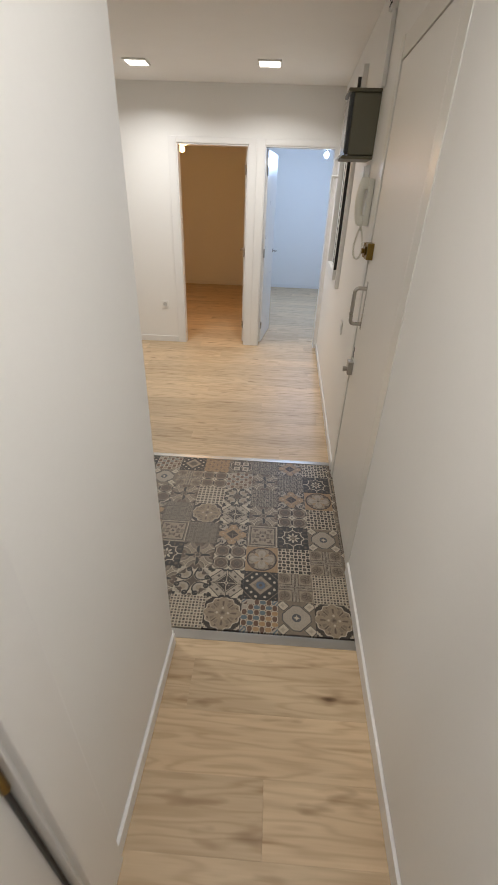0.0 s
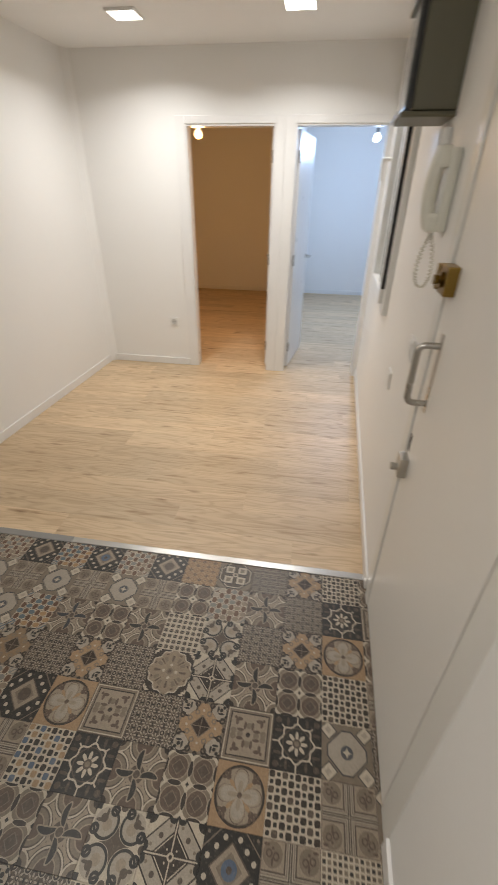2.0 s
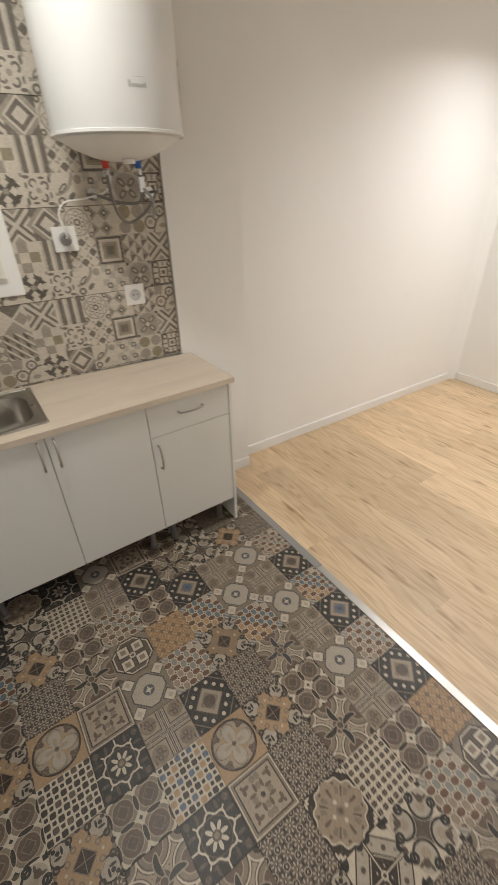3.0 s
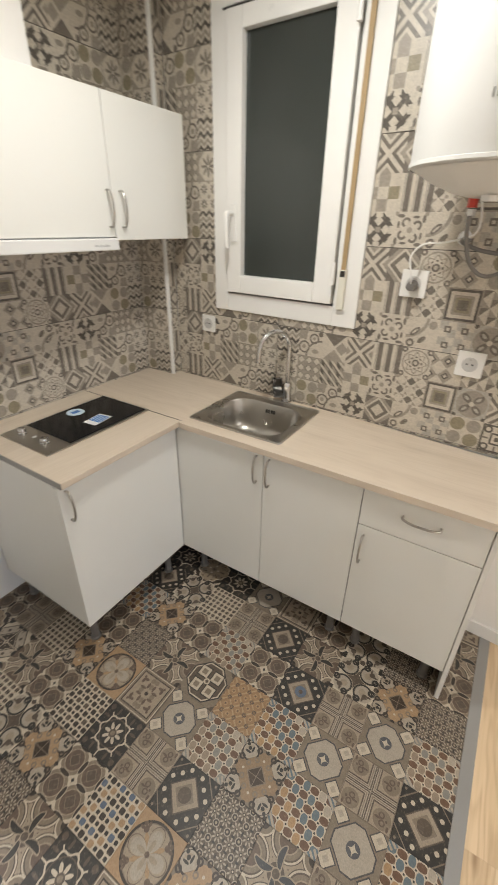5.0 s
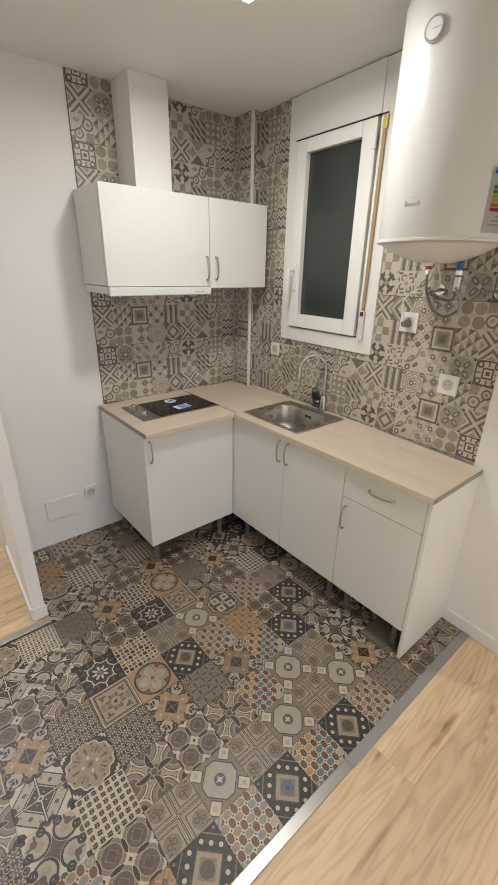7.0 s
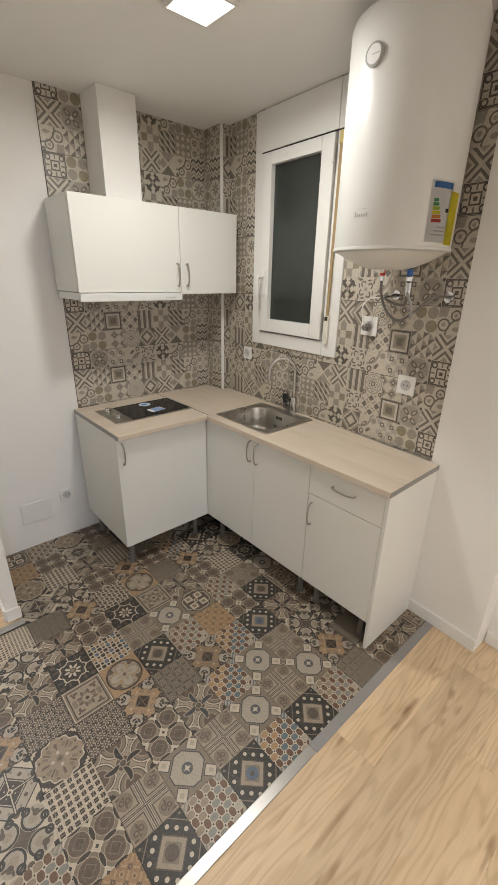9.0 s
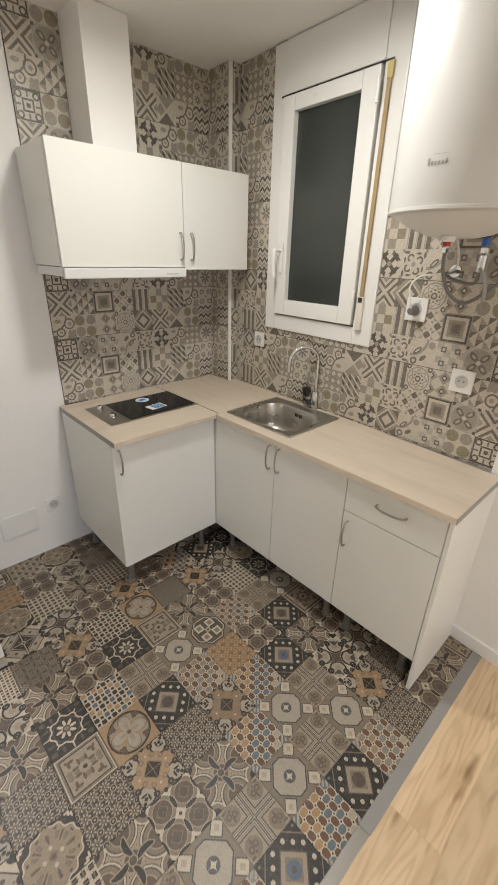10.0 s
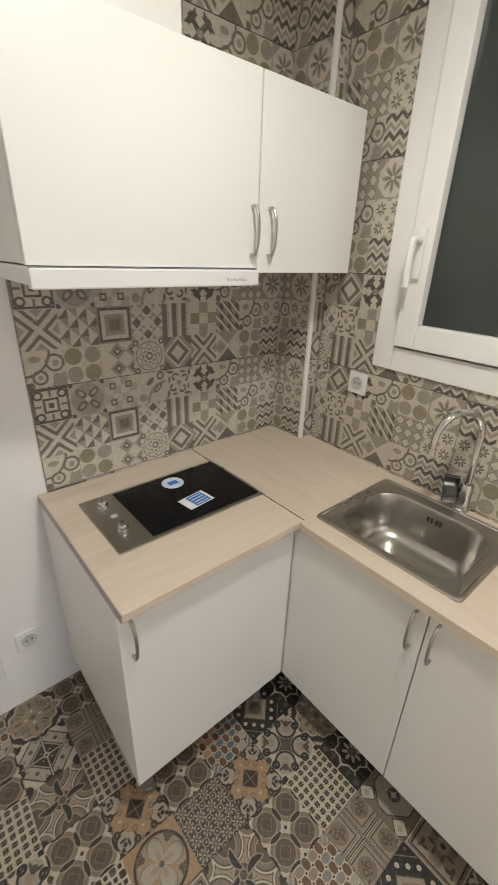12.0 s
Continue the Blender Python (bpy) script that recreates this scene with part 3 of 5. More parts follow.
def printed(name, motif, palette, rough, wear, coat=0.0):
    m, b = start(name)
    uv = texco("UV")
    sep = NT.nodes.new("ShaderNodeSeparateXYZ")
    NT.links.new(uv, sep.inputs[0])
    ob = texco("Object")
    x = V(sep.outputs[0]) * 2.0 - 1.0
    y = V(sep.outputs[1]) * 2.0 - 1.0
    base, layers = motif(x, y, palette)
    col = base
    for mask, colour in layers:
        col = mix(mask, col, colour)
    cloud = noise_tex(ob, 26.0, 4.0, 0.6)
    speck = noise_tex(ob, 240.0, 2.0)
    flake = noise_tex(ob, 95.0, 3.0, 0.7)
    worn = mth("MAXIMUM", (cloud - 0.56) * 3.0, 0.0)
    col = mix(mth("MINIMUM", worn, 0.55) * wear, col, palette["tan"])
    chips = mth("MINIMUM", mth("MAXIMUM", (flake - 0.57) * 7.0, 0.0), 0.5)
    col = mix(chips * wear, col, palette["beige"])
    col = mix(1.0, col, grey((cloud - 0.5) * 0.4 + (speck - 0.5) * 0.6 + (flake - 0.5) * 0.5 + 1.0), "MULTIPLY")
    NT.links.new(col, b.inputs["Base Color"])
    link_rough(b, cloud * 0.16 + (rough - 0.08))
    bump(b, speck + cloud, 0.06, 0.001)
    return m


def pal(k=1.0, **over):
    p = dict(cream=CREAM, tan=TAN, taupe=TAUPE, dark=DARK, brown=BROWN, ochre=OCHRE, centre=TAN, a=DARK, b=DARK, beige=BEIGE, red=RED, pale=PALE)
    p.update(over)
    return p


FLOOR_PRINTS = {
    "S": (m_square, pal(centre=BLUE)), "s": (m_square, pal(centre=TAUPE)), "C": (m_circle, pal()), "O": (m_medallion, pal(centre=(0.035, 0.022, 0.014))),
    "N": (m_medallion, pal(centre=(0.045, 0.03, 0.02), ochre=(0.23, 0.155, 0.09))), "F": (m_framed, pal()), "K": (m_wreath, pal()), "G": (m_grid, pal(a=TAUPE, b=BROWN)),
    "B": (m_grid, pal(a=BLUE, b=OCHRE)), "P": (m_petals, pal(b=TAUPE)), "p": (m_petals, pal(a=(0.04, 0.043, 0.048), b=TAUPE)), "Q": (m_loops, pal()), "X": (m_ribbons, pal()),
    "L": (m_scroll, pal(ochre=BEIGE)), "M": (m_lobed, pal()), "W": (m_weave, pal()), "D": (m_dots, pal()), "V": (m_kites, pal(a=(0.075, 0.078, 0.085), b=(0.055, 0.052, 0.052))), "T": (m_cross, pal()),
    "H": (m_beads, pal(a=(0.115, 0.062, 0.036), b=(0.10, 0.135, 0.155), ochre=(0.32, 0.20, 0.10))), "h": (m_beads, pal(a=(0.125, 0.068, 0.040), b=(0.20, 0.195, 0.175), ochre=(0.235, 0.185, 0.135))), "R": (m_rosettes, pal()), "E": (m_plaid, pal(ochre=(0.27, 0.168, 0.088), tan=(0.36, 0.25, 0.145))), "A": (m_octagon, pal()),
}
floor_mats = {k: printed("floor_print", f, p, 0.42, 0.35) for k, (f, p) in FLOOR_PRINTS.items()}

WC = dict(cream=(0.55, 0.50, 0.42), tan=(0.32, 0.283, 0.235), taupe=(0.165, 0.143, 0.12), dark=(0.10, 0.087, 0.073), brown=(0.17, 0.148, 0.12), ochre=(0.33, 0.28, 0.2), centre=(0.3, 0.27, 0.22), a=(0.27, 0.235, 0.16), b=(0.2, 0.18, 0.15), beige=(0.40, 0.36, 0.30), red=(0.22, 0.19, 0.16), pale=(0.42, 0.39, 0.34))
WALL_PRINTS = {"m": w_maze, "r": w_crossbloom, "q": w_squares, "l": w_leaves, "s": w_flourish, "k": w_octastar, "g": w_plus, "f": w_flower, "X": w_chevrons, "Y": w_half,
               "t": w_triangles, "F": w_frame, "d": w_facets, "i": w_stripes, "c": w_checks, "u": w_cubes, "*": w_stars, "o": w_hexes, "w": w_lattice, "R": w_mandala,
               "D": w_diamonds, "z": w_zigzag, "S": w_curl}
wall_mats = {k: printed("wall_print", f, WC, 0.36, 0.5) for k, f in WALL_PRINTS.items()}
WALL_KEYS = list(wall_mats)
grout = plain("grey_grout", (0.10, 0.09, 0.08), 0.9)
tile_side = plain("tile_edge", (0.30, 0.27, 0.23), 0.6)

# ---- shapes ----
def mesh_of(name, bm, mats):
    me = bpy.data.meshes.new(name)
    bm.normal_update()
    bm.to_mesh(me)
    bm.free()
    for m in mats if isinstance(mats, (list, tuple)) else [mats]:
        me.materials.append(m)
    return me


def part(name, bm, material, parent=None, label="", m=None, smooth=False):
    me = mesh_of(name, bm, material)
    if smooth:
        for p in me.polygons:
            p.use_smooth = True
        me.set_sharp_from_angle(angle=radians(35))
    o = new(name, me)
    o.parent = parent
    if m is not None:
        o.matrix_basis = m
    return tagged(o, label)


def thing(name, m, label, category, group="", kind=""):
    o = new(name)
    o.empty_display_size = 0.05
    o.matrix_basis = m
    return tagged(o, label, category, group, kind)


def add_box(bm, x0, x1, y0, y1, z0, z1, bevel=0.0, seg=2):
    r = bmesh.ops.create_cube(bm, size=1.0, matrix=Matrix.Translation(((x0 + x1) / 2, (y0 + y1) / 2, (z0 + z1) / 2)) @ Matrix.Diagonal((abs(x1 - x0), abs(y1 - y0), abs(z1 - z0), 1)))
    if bevel:
        es = {e for v in r["verts"] for e in v.link_edges}
        bmesh.ops.bevel(bm, geom=list(es), offset=bevel, segments=seg, affect="EDGES", profile=0.6)
    return bm


def box(x0, x1, y0, y1, z0, z1, bevel=0.0, seg=2):
    return add_box(bmesh.new(), x0, x1, y0, y1, z0, z1, bevel, seg)


def add_cyl(bm, r0, r1, length, m, seg=24, caps=True):
    bmesh.ops.create_cone(bm, cap_ends=caps, segments=seg, radius1=r0, radius2=r1, depth=length, matrix=m)
    return bm


def cyl(r0, r1, length, m=None, seg=24):
    return add_cyl(bmesh.new(), r0, r1, length, m or Matrix.Identity(4), seg)


def lathe(profile, seg=40, cap=True):
    """Turn a profile of (radius, height) about z."""
    bm = bmesh.new()
    rows = []
    for r, z in profile:
        rows.append([bm.verts.new((r * math.cos(2 * math.pi * k / seg), r * math.sin(2 * math.pi * k / seg), z)) for k in range(seg)])
    for a, b in zip(rows, rows[1:]):
        for k in range(seg):
            bm.faces.new((a[k], a[(k + 1) % seg], b[(k + 1) % seg], b[k]))
    if cap:
        bm.faces.new(rows[0][::-1])
        bm.faces.new(rows[-1])
    return bm


def tube(points, r, seg=12, bm=None, steps=6):
    """A round tube along a smoothed line of points."""
    bm = bm or bmesh.new()
    ps = [Vector(p) for p in points]
    fine = []
    for k in range(len(ps) - 1):
        p0, p1, p2, p3 = ps[max(k - 1, 0)], ps[k], ps[k + 1], ps[min(k + 2, len(ps) - 1)]
        for s in range(steps):
            t = s / steps
            fine.append(0.5 * ((2 * p1) + (p2 - p0) * t + (2 * p0 - 5 * p1 + 4 * p2 - p3) * t * t + (3 * p1 - p0 - 3 * p2 + p3) * t ** 3))
    fine.append(ps[-1])
    rings, side = [], None
    for k, p in enumerate(fine):
        d = (fine[min(k + 1, len(fine) - 1)] - fine[max(k - 1, 0)]).normalized()
        if side is None:
            side = d.orthogonal().normalized()
        side = (side - d * side.dot(d)).normalized()
        up = d.cross(side)
        rings.append([bm.verts.new(p + r * (math.cos(2 * math.pi * j / seg) * side + math.sin(2 * math.pi * j / seg) * up)) for j in range(seg)])
    for a, b in zip(rings, rings[1:]):
        for j in range(seg):
            bm.faces.new((a[j], a[(j + 1) % seg], b[(j + 1) % seg], b[j]))
    bm.faces.new(rings[0][::-1])
    bm.faces.new(rings[-1])
    return bm


def wall_frame(p0, p1):
    """A frame with x along the wall's face from p0 to p1, y into the wall's body, z up."""
    d = Vector((p1[0] - p0[0], p1[1] - p0[1], 0))
    return Matrix.Translation((p0[0], p0[1], 0)) @ Matrix.Rotation(math.atan2(d.y, d.x), 4, "Z"), d.length


def wall(name, p0, p1, thick, openings=(), height=CEIL, mat=None, label="", base=0.0):
    """A wall whose face runs from p0 to p1, with its body on the left of that way; openings (u0, u1, z0, z1) go through it."""
    m, length = wall_frame(p0, p1)
    us = sorted({0.0, length, *[u for o in openings for u in o[:2]]})
    zs = sorted({base, height, *[z for o in openings for z in o[2:]]})
    bm = bmesh.new()
    grid = {}

    def vert(u, y, z):
        k = (round(u, 4), y, round(z, 4))
        if k not in grid:
            grid[k] = bm.verts.new((u, y, z))
        return grid[k]

    def solid(i, j):
        if not (0 <= i < len(us) - 1 and 0 <= j < len(zs) - 1):
            return False
        u, z = (us[i] + us[i + 1]) / 2, (zs[j] + zs[j + 1]) / 2
        return not any(o[0] < u < o[1] and o[2] < z < o[3] for o in openings)

    for i in range(len(us) - 1):
        for j in range(len(zs) - 1):
            if not solid(i, j):
                continue
            a, b, c, d = us[i], us[i + 1], zs[j], zs[j + 1]
            bm.faces.new([vert(a, 0, c), vert(b, 0, c), vert(b, 0, d), vert(a, 0, d)])
            bm.faces.new([vert(a, thick, d), vert(b, thick, d), vert(b, thick, c), vert(a, thick, c)])
            if not solid(i - 1, j):
                bm.faces.new([vert(a, 0, d), vert(a, thick, d), vert(a, thick, c), vert(a, 0, c)])
            if not solid(i + 1, j):
                bm.faces.new([vert(b, 0, c), vert(b, thick, c), vert(b, thick, d), vert(b, 0, d)])
            if not solid(i, j - 1):
                bm.faces.new([vert(a, 0, c), vert(a, thick, c), vert(b, thick, c), vert(b, 0, c)])
            if not solid(i, j + 1):
                bm.faces.new([vert(a, 0, d), vert(b, 0, d), vert(b, thick, d), vert(a, thick, d)])
    o = part(name, bm, mat or paint, None, label, m)
    return tagged(o, label or "plain white painted plaster wall", "wall", kind="structure")


def baseboard(p0, p1, h=0.07, t=0.012):
    m, length = wall_frame(p0, p1)
    o = part("baseboard", box(0, length, -t, 0, 0.0005, h, 0.003), lacquer, None, "", m)
    return tagged(o, "low white lacquered baseboard along the wall", "baseboard", kind="structure")


# ---- structure ----
HOB_Y = 1.56
WIN_0, WIN_1 = (-1.447, 1.56), (-1.346, 3.41)
ENT_0, ENT_1, ENT_2 = (1.062, -0.5), (1.165, 3.53), (1.278, 6.24)
FAR_Y = 6.20

W_OPEN = [(2.08 - 1.56, 2.72 - 1.56, 1.30, 2.48)]
wall("wall_west", WIN_0, WIN_1, 0.25, W_OPEN, label="kitchen wall behind the patterned tiles, white plaster")
wall("wall_south", (-1.70, HOB_Y), (0.2725, HOB_Y), -0.12, label="white plaster wall beside the cooker cabinet")
PIER_Y = 2.15
COR_0, COR_1 = (0.279, -0.5), (0.350, PIER_Y)
wall("wall_corridor", COR_0, COR_1, 0.058, [(1.12, 1.90, 0.0, 2.04)], label="thin white corridor partition wall with a door opening")
wall("wall_back", (0.15, -0.5), (1.3, -0.5), -0.1)
# entrance wall in two lengths
E1LEN = math.hypot(ENT_1[0] - ENT_0[0], ENT_1[1] - ENT_0[1])
DOOR_A, DOOR_B = 2.69 + 0.5, 3.42 + 0.5
wall("wall_east", ENT_0, ENT_1, -0.16, [(DOOR_A - 0.02, DOOR_B + 0.02, 0.0, 2.14)], label="white entrance wall with the flat door opening")
E2W = (4.62 - 3.53, 5.42 - 3.53, 1.0, 2.36)
wall("wall_east_living", ENT_1, ENT_2, -0.16, [E2W], label="white entrance wall with a narrow window opening")
# living room
wall("wall_pilaster", (-1.322, 3.412), (-1.296, 3.80), 0.20, label="white plaster pilaster between kitchen tiles and living room")
wall("wall_living", (-1.405, 3.80), (-1.335, 6.13), 0.16, label="long plain white living room wall")
wall("wall_corner", (-1.335, 6.13), (-1.275, 6.215), 0.16, label="white plaster corner column")
D1A, D1B, D2A, D2B, DTOP = -0.385, 0.375, 0.52, 1.255, 2.065
FX0 = -1.5
wall("wall_north", (FX0, FAR_Y), (1.46, FAR_Y), 0.10, [(D1A - FX0, D1B - FX0, 0, DTOP), (D2A - FX0, D2B - FX0, 0, DTOP)], label="white living room wall with two bedroom doorways")
# bedrooms behind
wall("wall_bedroom_back", (-1.9, 10.15), (2.9, 10.15), 0.1, label="pale bedroom wall at the back")
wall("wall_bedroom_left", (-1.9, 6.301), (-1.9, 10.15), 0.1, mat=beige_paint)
wall("wall_bedroom_middle", (0.455, 6.301), (0.455, 10.15), 0.06, label="white wall between the two bedrooms")
wall("wall_bedroom_right", (2.9, 6.301), (2.9, 10.15), -0.1)
# ceiling
tagged(part("ceiling", box(-2.2, 3.1, -0.7, 10.4, CEIL, CEIL + 0.12), ceiling_paint), "flat white painted ceiling with square lamps", "ceiling", kind="structure")
tagged(part("subfloor", box(-2.2, 3.1, -0.7, 10.4, -0.15, -0.012), grout), "screed under the floor coverings", "floor", kind="structure")

# baseboards
def off(p, q, u):
    d = Vector((q[0] - p[0], q[1] - p[1]))
    d = d / d.length
    return (p[0] + d.x * u, p[1] + d.y * u)


def board_left(p, q):
    """A board on a face whose wall body lies to the left of the way from p to q."""
    return baseboard(p, q)


def board_right(p, q):
    return baseboard(q, p)


DOOR_F = 0.07
board_right(ENT_0, off(ENT_0, ENT_1, DOOR_A - DOOR_F - 0.02))
board_right(off(ENT_0, ENT_1, DOOR_B + DOOR_F + 0.022), ENT_1)
board_right(ENT_1, ENT_2)
board_left(off(COR_0, COR_1, 2.0), COR_1)
tagged(part("baseboard", box(0.285, 0.353, PIER_Y, PIER_Y + 0.012, 0.0005, 0.07, 0.003), lacquer), "short white baseboard on the partition's end", "baseboard", kind="structure")
board_left((-1.322, 3.412), (-1.296, 3.80))
board_left((-1.405, 3.812), (-1.335, 6.13))
board_left((-1.29, FAR_Y), (D1A - 0.075, FAR_Y))
board_left((D2B + 0.0, 10.15), (2.9, 10.15))
board_left((-1.9, 10.15), (0.455, 10.15))
board_left((0.515, 10.15), (D2B, 10.15))


def trim_set(name, x0, x1, ztop, y, label, right=True):
    """The lining and architrave of a doorway in the far wall."""
    fr = thing(name, pose(0, 0, 0), label, "door frame", kind="structure")
    part("lining", box(x0, x0 + 0.022, y - 0.004, y + 0.108, 0, ztop - 0.022, 0.002), lacquer, fr)
    part("lining", box(x1 - 0.022, x1, y - 0.004, y + 0.108, 0, ztop - 0.022, 0.002), lacquer, fr)
    part("lining", box(x0, x1, y - 0.004, y + 0.108, ztop - 0.022, ztop, 0.002), lacquer, fr)
    part("architrave", box(x0 - 0.0722, x0 + 0.008, y - 0.014, y - 0.0042, 0, ztop + 0.045, 0.003), lacquer, fr)
    if right:
        part("architrave", box(x1 - 0.008, x1 + 0.0722, y - 0.014, y - 0.0042, 0, ztop + 0.045, 0.003), lacquer, fr)
    part("architrave", box(x0 + 0.0085, x1 - 0.0085, y - 0.014, y - 0.0042, ztop - 0.008, ztop + 0.045, 0.003), lacquer, fr)
    return fr


trim_set("door_frame_1", D1A, D1B, DTOP, FAR_Y, "white lacquered frame of the warm lit bedroom doorway")
trim_set("door_frame_2", D2A, D2B, DTOP, FAR_Y, "white lacquered frame of the cool lit bedroom doorway", right=False)


def lever(parent, x, y, z, side, reach=0.11):
    """A lever handle on a leaf, whose arm runs along -x."""
    h = part("handle", cyl(0.022, 0.022, 0.008, pose(x, y + side * 0.004, z, 90), 20), steel, parent, "satin steel lever handle", smooth=True)
    bm = tube([(x, y + side * 0.006, z), (x, y + side * 0.045, z), (x - 0.02, y + side * 0.052, z), (x - reach, y + side * 0.05, z)], 0.009)
    part("lever", bm, steel, h, smooth=True)


def bedroom_door(name, hinge, turn, label, mirror=False):
    d = thing(name, pose(hinge[0], hinge[1], 0, 0, 0, turn), label, "door", kind="structure")
    w = 0.70
    part("leaf", box(0.004, w, -0.018, 0.018, 0.008, DTOP - 0.028, 0.002), lacquer, d)
    lever(d, w - 0.06, 0.018, 1.02, 1)
    lever(d, w - 0.06, -0.018, 1.02, -1)
    for z in (0.22, 1.05, 1.85):
        part("hinge", cyl(0.009, 0.009, 0.09, pose(-0.004, -0.016 if not mirror else 0.016, z), 12), steel, d, "satin steel hinge", smooth=True)
    return d


bedroom_door("door_1", (D1B - 0.03, FAR_Y + 0.13), 92, "white flush bedroom door, open into the warm lit room", True)
bedroom_door("door_2", (D2A + 0.03, FAR_Y + 0.13), 82, "white flush bedroom door, open into the cool lit room")

# ---- entrance wall things ----


def on_east(y, z, out=0.0):
    """A frame on the entrance wall: x along it (growing y), y out into the room, z up."""
    if y <= ENT_1[1]:
        p, q = ENT_0, ENT_1
    else:
        p, q = ENT_1, ENT_2
    k = (y - p[1]) / (q[1] - p[1])
    a = math.atan2(q[1] - p[1], q[0] - p[0])
    o = Matrix.Translation((p[0] + k * (q[0] - p[0]), y, z)) @ Matrix.Rotation(a, 4, "Z")
    return o @ Matrix.Translation((0, out, 0))


DY = 2.69
LEAF_W = 0.73
ent = thing("door_entrance", on_east(DY, 0), "cream lacquered flat entrance door, closed", "door", kind="structure")
part("leaf", box(0.005, LEAF_W - 0.005, -0.045, 0.002, 0.006, 2.115, 0.003), door_paint, ent)
# added dark backing, so the gap round the leaf looks shaded
part("back_board", box(-0.02, LEAF_W + 0.02, -0.15, -0.06, 0.0, 2.14), shadow_gap, ent)
part("frame_post", box(-0.088, -0.003, -0.05, 0.004, 0, 2.20, 0.003), door_lacquer, ent)
part("frame_post", box(LEAF_W + 0.003, LEAF_W + 0.062, -0.05, 0.008, 0, 2.20, 0.003), door_lacquer, ent)
part("frame_head", box(-0.0025, LEAF_W + 0.0025, -0.05, 0.004, 2.121, 2.20, 0.003), door_lacquer, ent)
rim = part("rim_lock", box(LEAF_W - 0.085, LEAF_W - 0.002, -0.003, 0.032, 1.368, 1.442, 0.004), brass, ent, "worn brass rim lock")
part("cylinder_ring", cyl(0.022, 0.020, 0.008, pose(LEAF_W - 0.042, 0.036, 1.405, 90), 24), brass, rim, smooth=True)
part("thumb_turn", cyl(0.013, 0.011, 0.014, pose(LEAF_W - 0.042, 0.047, 1.405, 90), 20), brass, rim, smooth=True)
part("lock_edge", box(LEAF_W - 0.0015, LEAF_W + 0.028, -0.003 + 0.018, 0.036, 1.372, 1.438, 0.003), brass, rim)
pull = part("pull_handle", box(LEAF_W - 0.095, LEAF_W - 0.068, -0.0035, 0.004, 1.03, 1.27, 0.002), steel, ent, "satin steel pull handle")
part("grip", tube([(LEAF_W - 0.081, 0.002, 1.235), (LEAF_W - 0.081, 0.045, 1.235), (LEAF_W - 0.081, 0.058, 1.222), (LEAF_W - 0.081, 0.06, 1.205), (LEAF_W - 0.081, 0.06, 1.085), (LEAF_W - 0.081, 0.058, 1.07), (LEAF_W - 0.081, 0.045, 1.058), (LEAF_W - 0.081, 0.002, 1.058)], 0.0095), steel, pull, smooth=True)
latch = part("night_latch", box(LEAF_W - 0.07, LEAF_W - 0.012, -0.003, 0.03, 0.765, 0.84, 0.004), steel, ent, "steel night latch with a dark keyhole")
part("latch_knob", cyl(0.014, 0.012, 0.022, pose(LEAF_W - 0.035, 0.04, 0.79, 90), 20), steel, latch, smooth=True)
part("keyhole_plate", box(LEAF_W - 0.035, LEAF_W - 0.006, -0.003, 0.002, 0.85, 0.915, 0.001), black, ent, "black keyhole plate")

meter = thing("meter_box", on_east(3.855, 1.822), "olive grey metal fuse box with a glass front", "fuse box")
part("body", box(0, 0.215, -0.002, 0.135, 0.004, 0.268, 0.006), box_green, meter)
part("cover", box(0.006, 0.216, 0.1365, 0.158, 0.012, 0.262, 0.008), box_door, meter, "smoked glossy hinged cover")
part("cover_rim", box(0.003, 0.0055, 0.1365, 0.152, 0.008, 0.266), black, meter)
for zz in (-0.006, 0.277):
    part("lip", box(-0.008, 0.224, -0.001, 0.168, zz - 0.008, zz + 0.008, 0.007), box_green, meter)
part("bottom_catch", cyl(0.006, 0.006, 0.22, pose(0.11, 0.176, -0.004, 0, 90), 12), steel, meter, "steel catch rod", smooth=True)

con = thing("cable_conduit", on_east(3.775, 2.0), "white cable conduit running up to the ceiling", "conduit")
part("trunk", box(0, 0.03, 0.001, 0.022, 0.1, CEIL - 2.0 - 0.06, 0.003), plastic, con)
part("vent_cap", box(-0.012, 0.045, 0.001, 0.032, CEIL - 2.0 - 0.16, CEIL - 2.0 - 0.04, 0.004), plastic, con)
for k in range(5):
    part("slot", box(-0.0125, 0.0455, 0.03, 0.0335, CEIL - 2.0 - 0.145 + 0.02 * k, CEIL - 2.0 - 0.137 + 0.02 * k), shadow_gap, con)

phone = thing("intercom_phone", on_east(3.615, 1.5), "ivory wall intercom handset with a coiled cord", "intercom")
part("base", box(0.0, 0.075, 0.001, 0.03, 0.0, 0.215, 0.01), ivory, phone)
hs = part("handset", tube([(0.037, 0.045, 0.012), (0.037, 0.056, 0.05), (0.037, 0.062, 0.11), (0.037, 0.056, 0.17), (0.037, 0.045, 0.215)], 0.021, 14), ivory, phone, smooth=True)
part("earpiece", box(0.012, 0.062, 0.022, 0.062, 0.165, 0.222, 0.012), ivory, hs)
part("mouthpiece", box(0.012, 0.062, 0.022, 0.06, -0.002, 0.052, 0.012), ivory, hs)
cord = []
for k in range(300):
    a, q = k * 0.85, k / 299
    u = 2 * math.pi * q
    cord.append((0.036 + 0.022 * math.sin(u) * math.sin(u / 2) + 0.005 * math.cos(a), 0.034 + 0.026 * math.sin(u) * math.sin(u / 2) + 0.005 * math.sin(a), -0.004 - 0.080 * (1 - math.cos(u))))
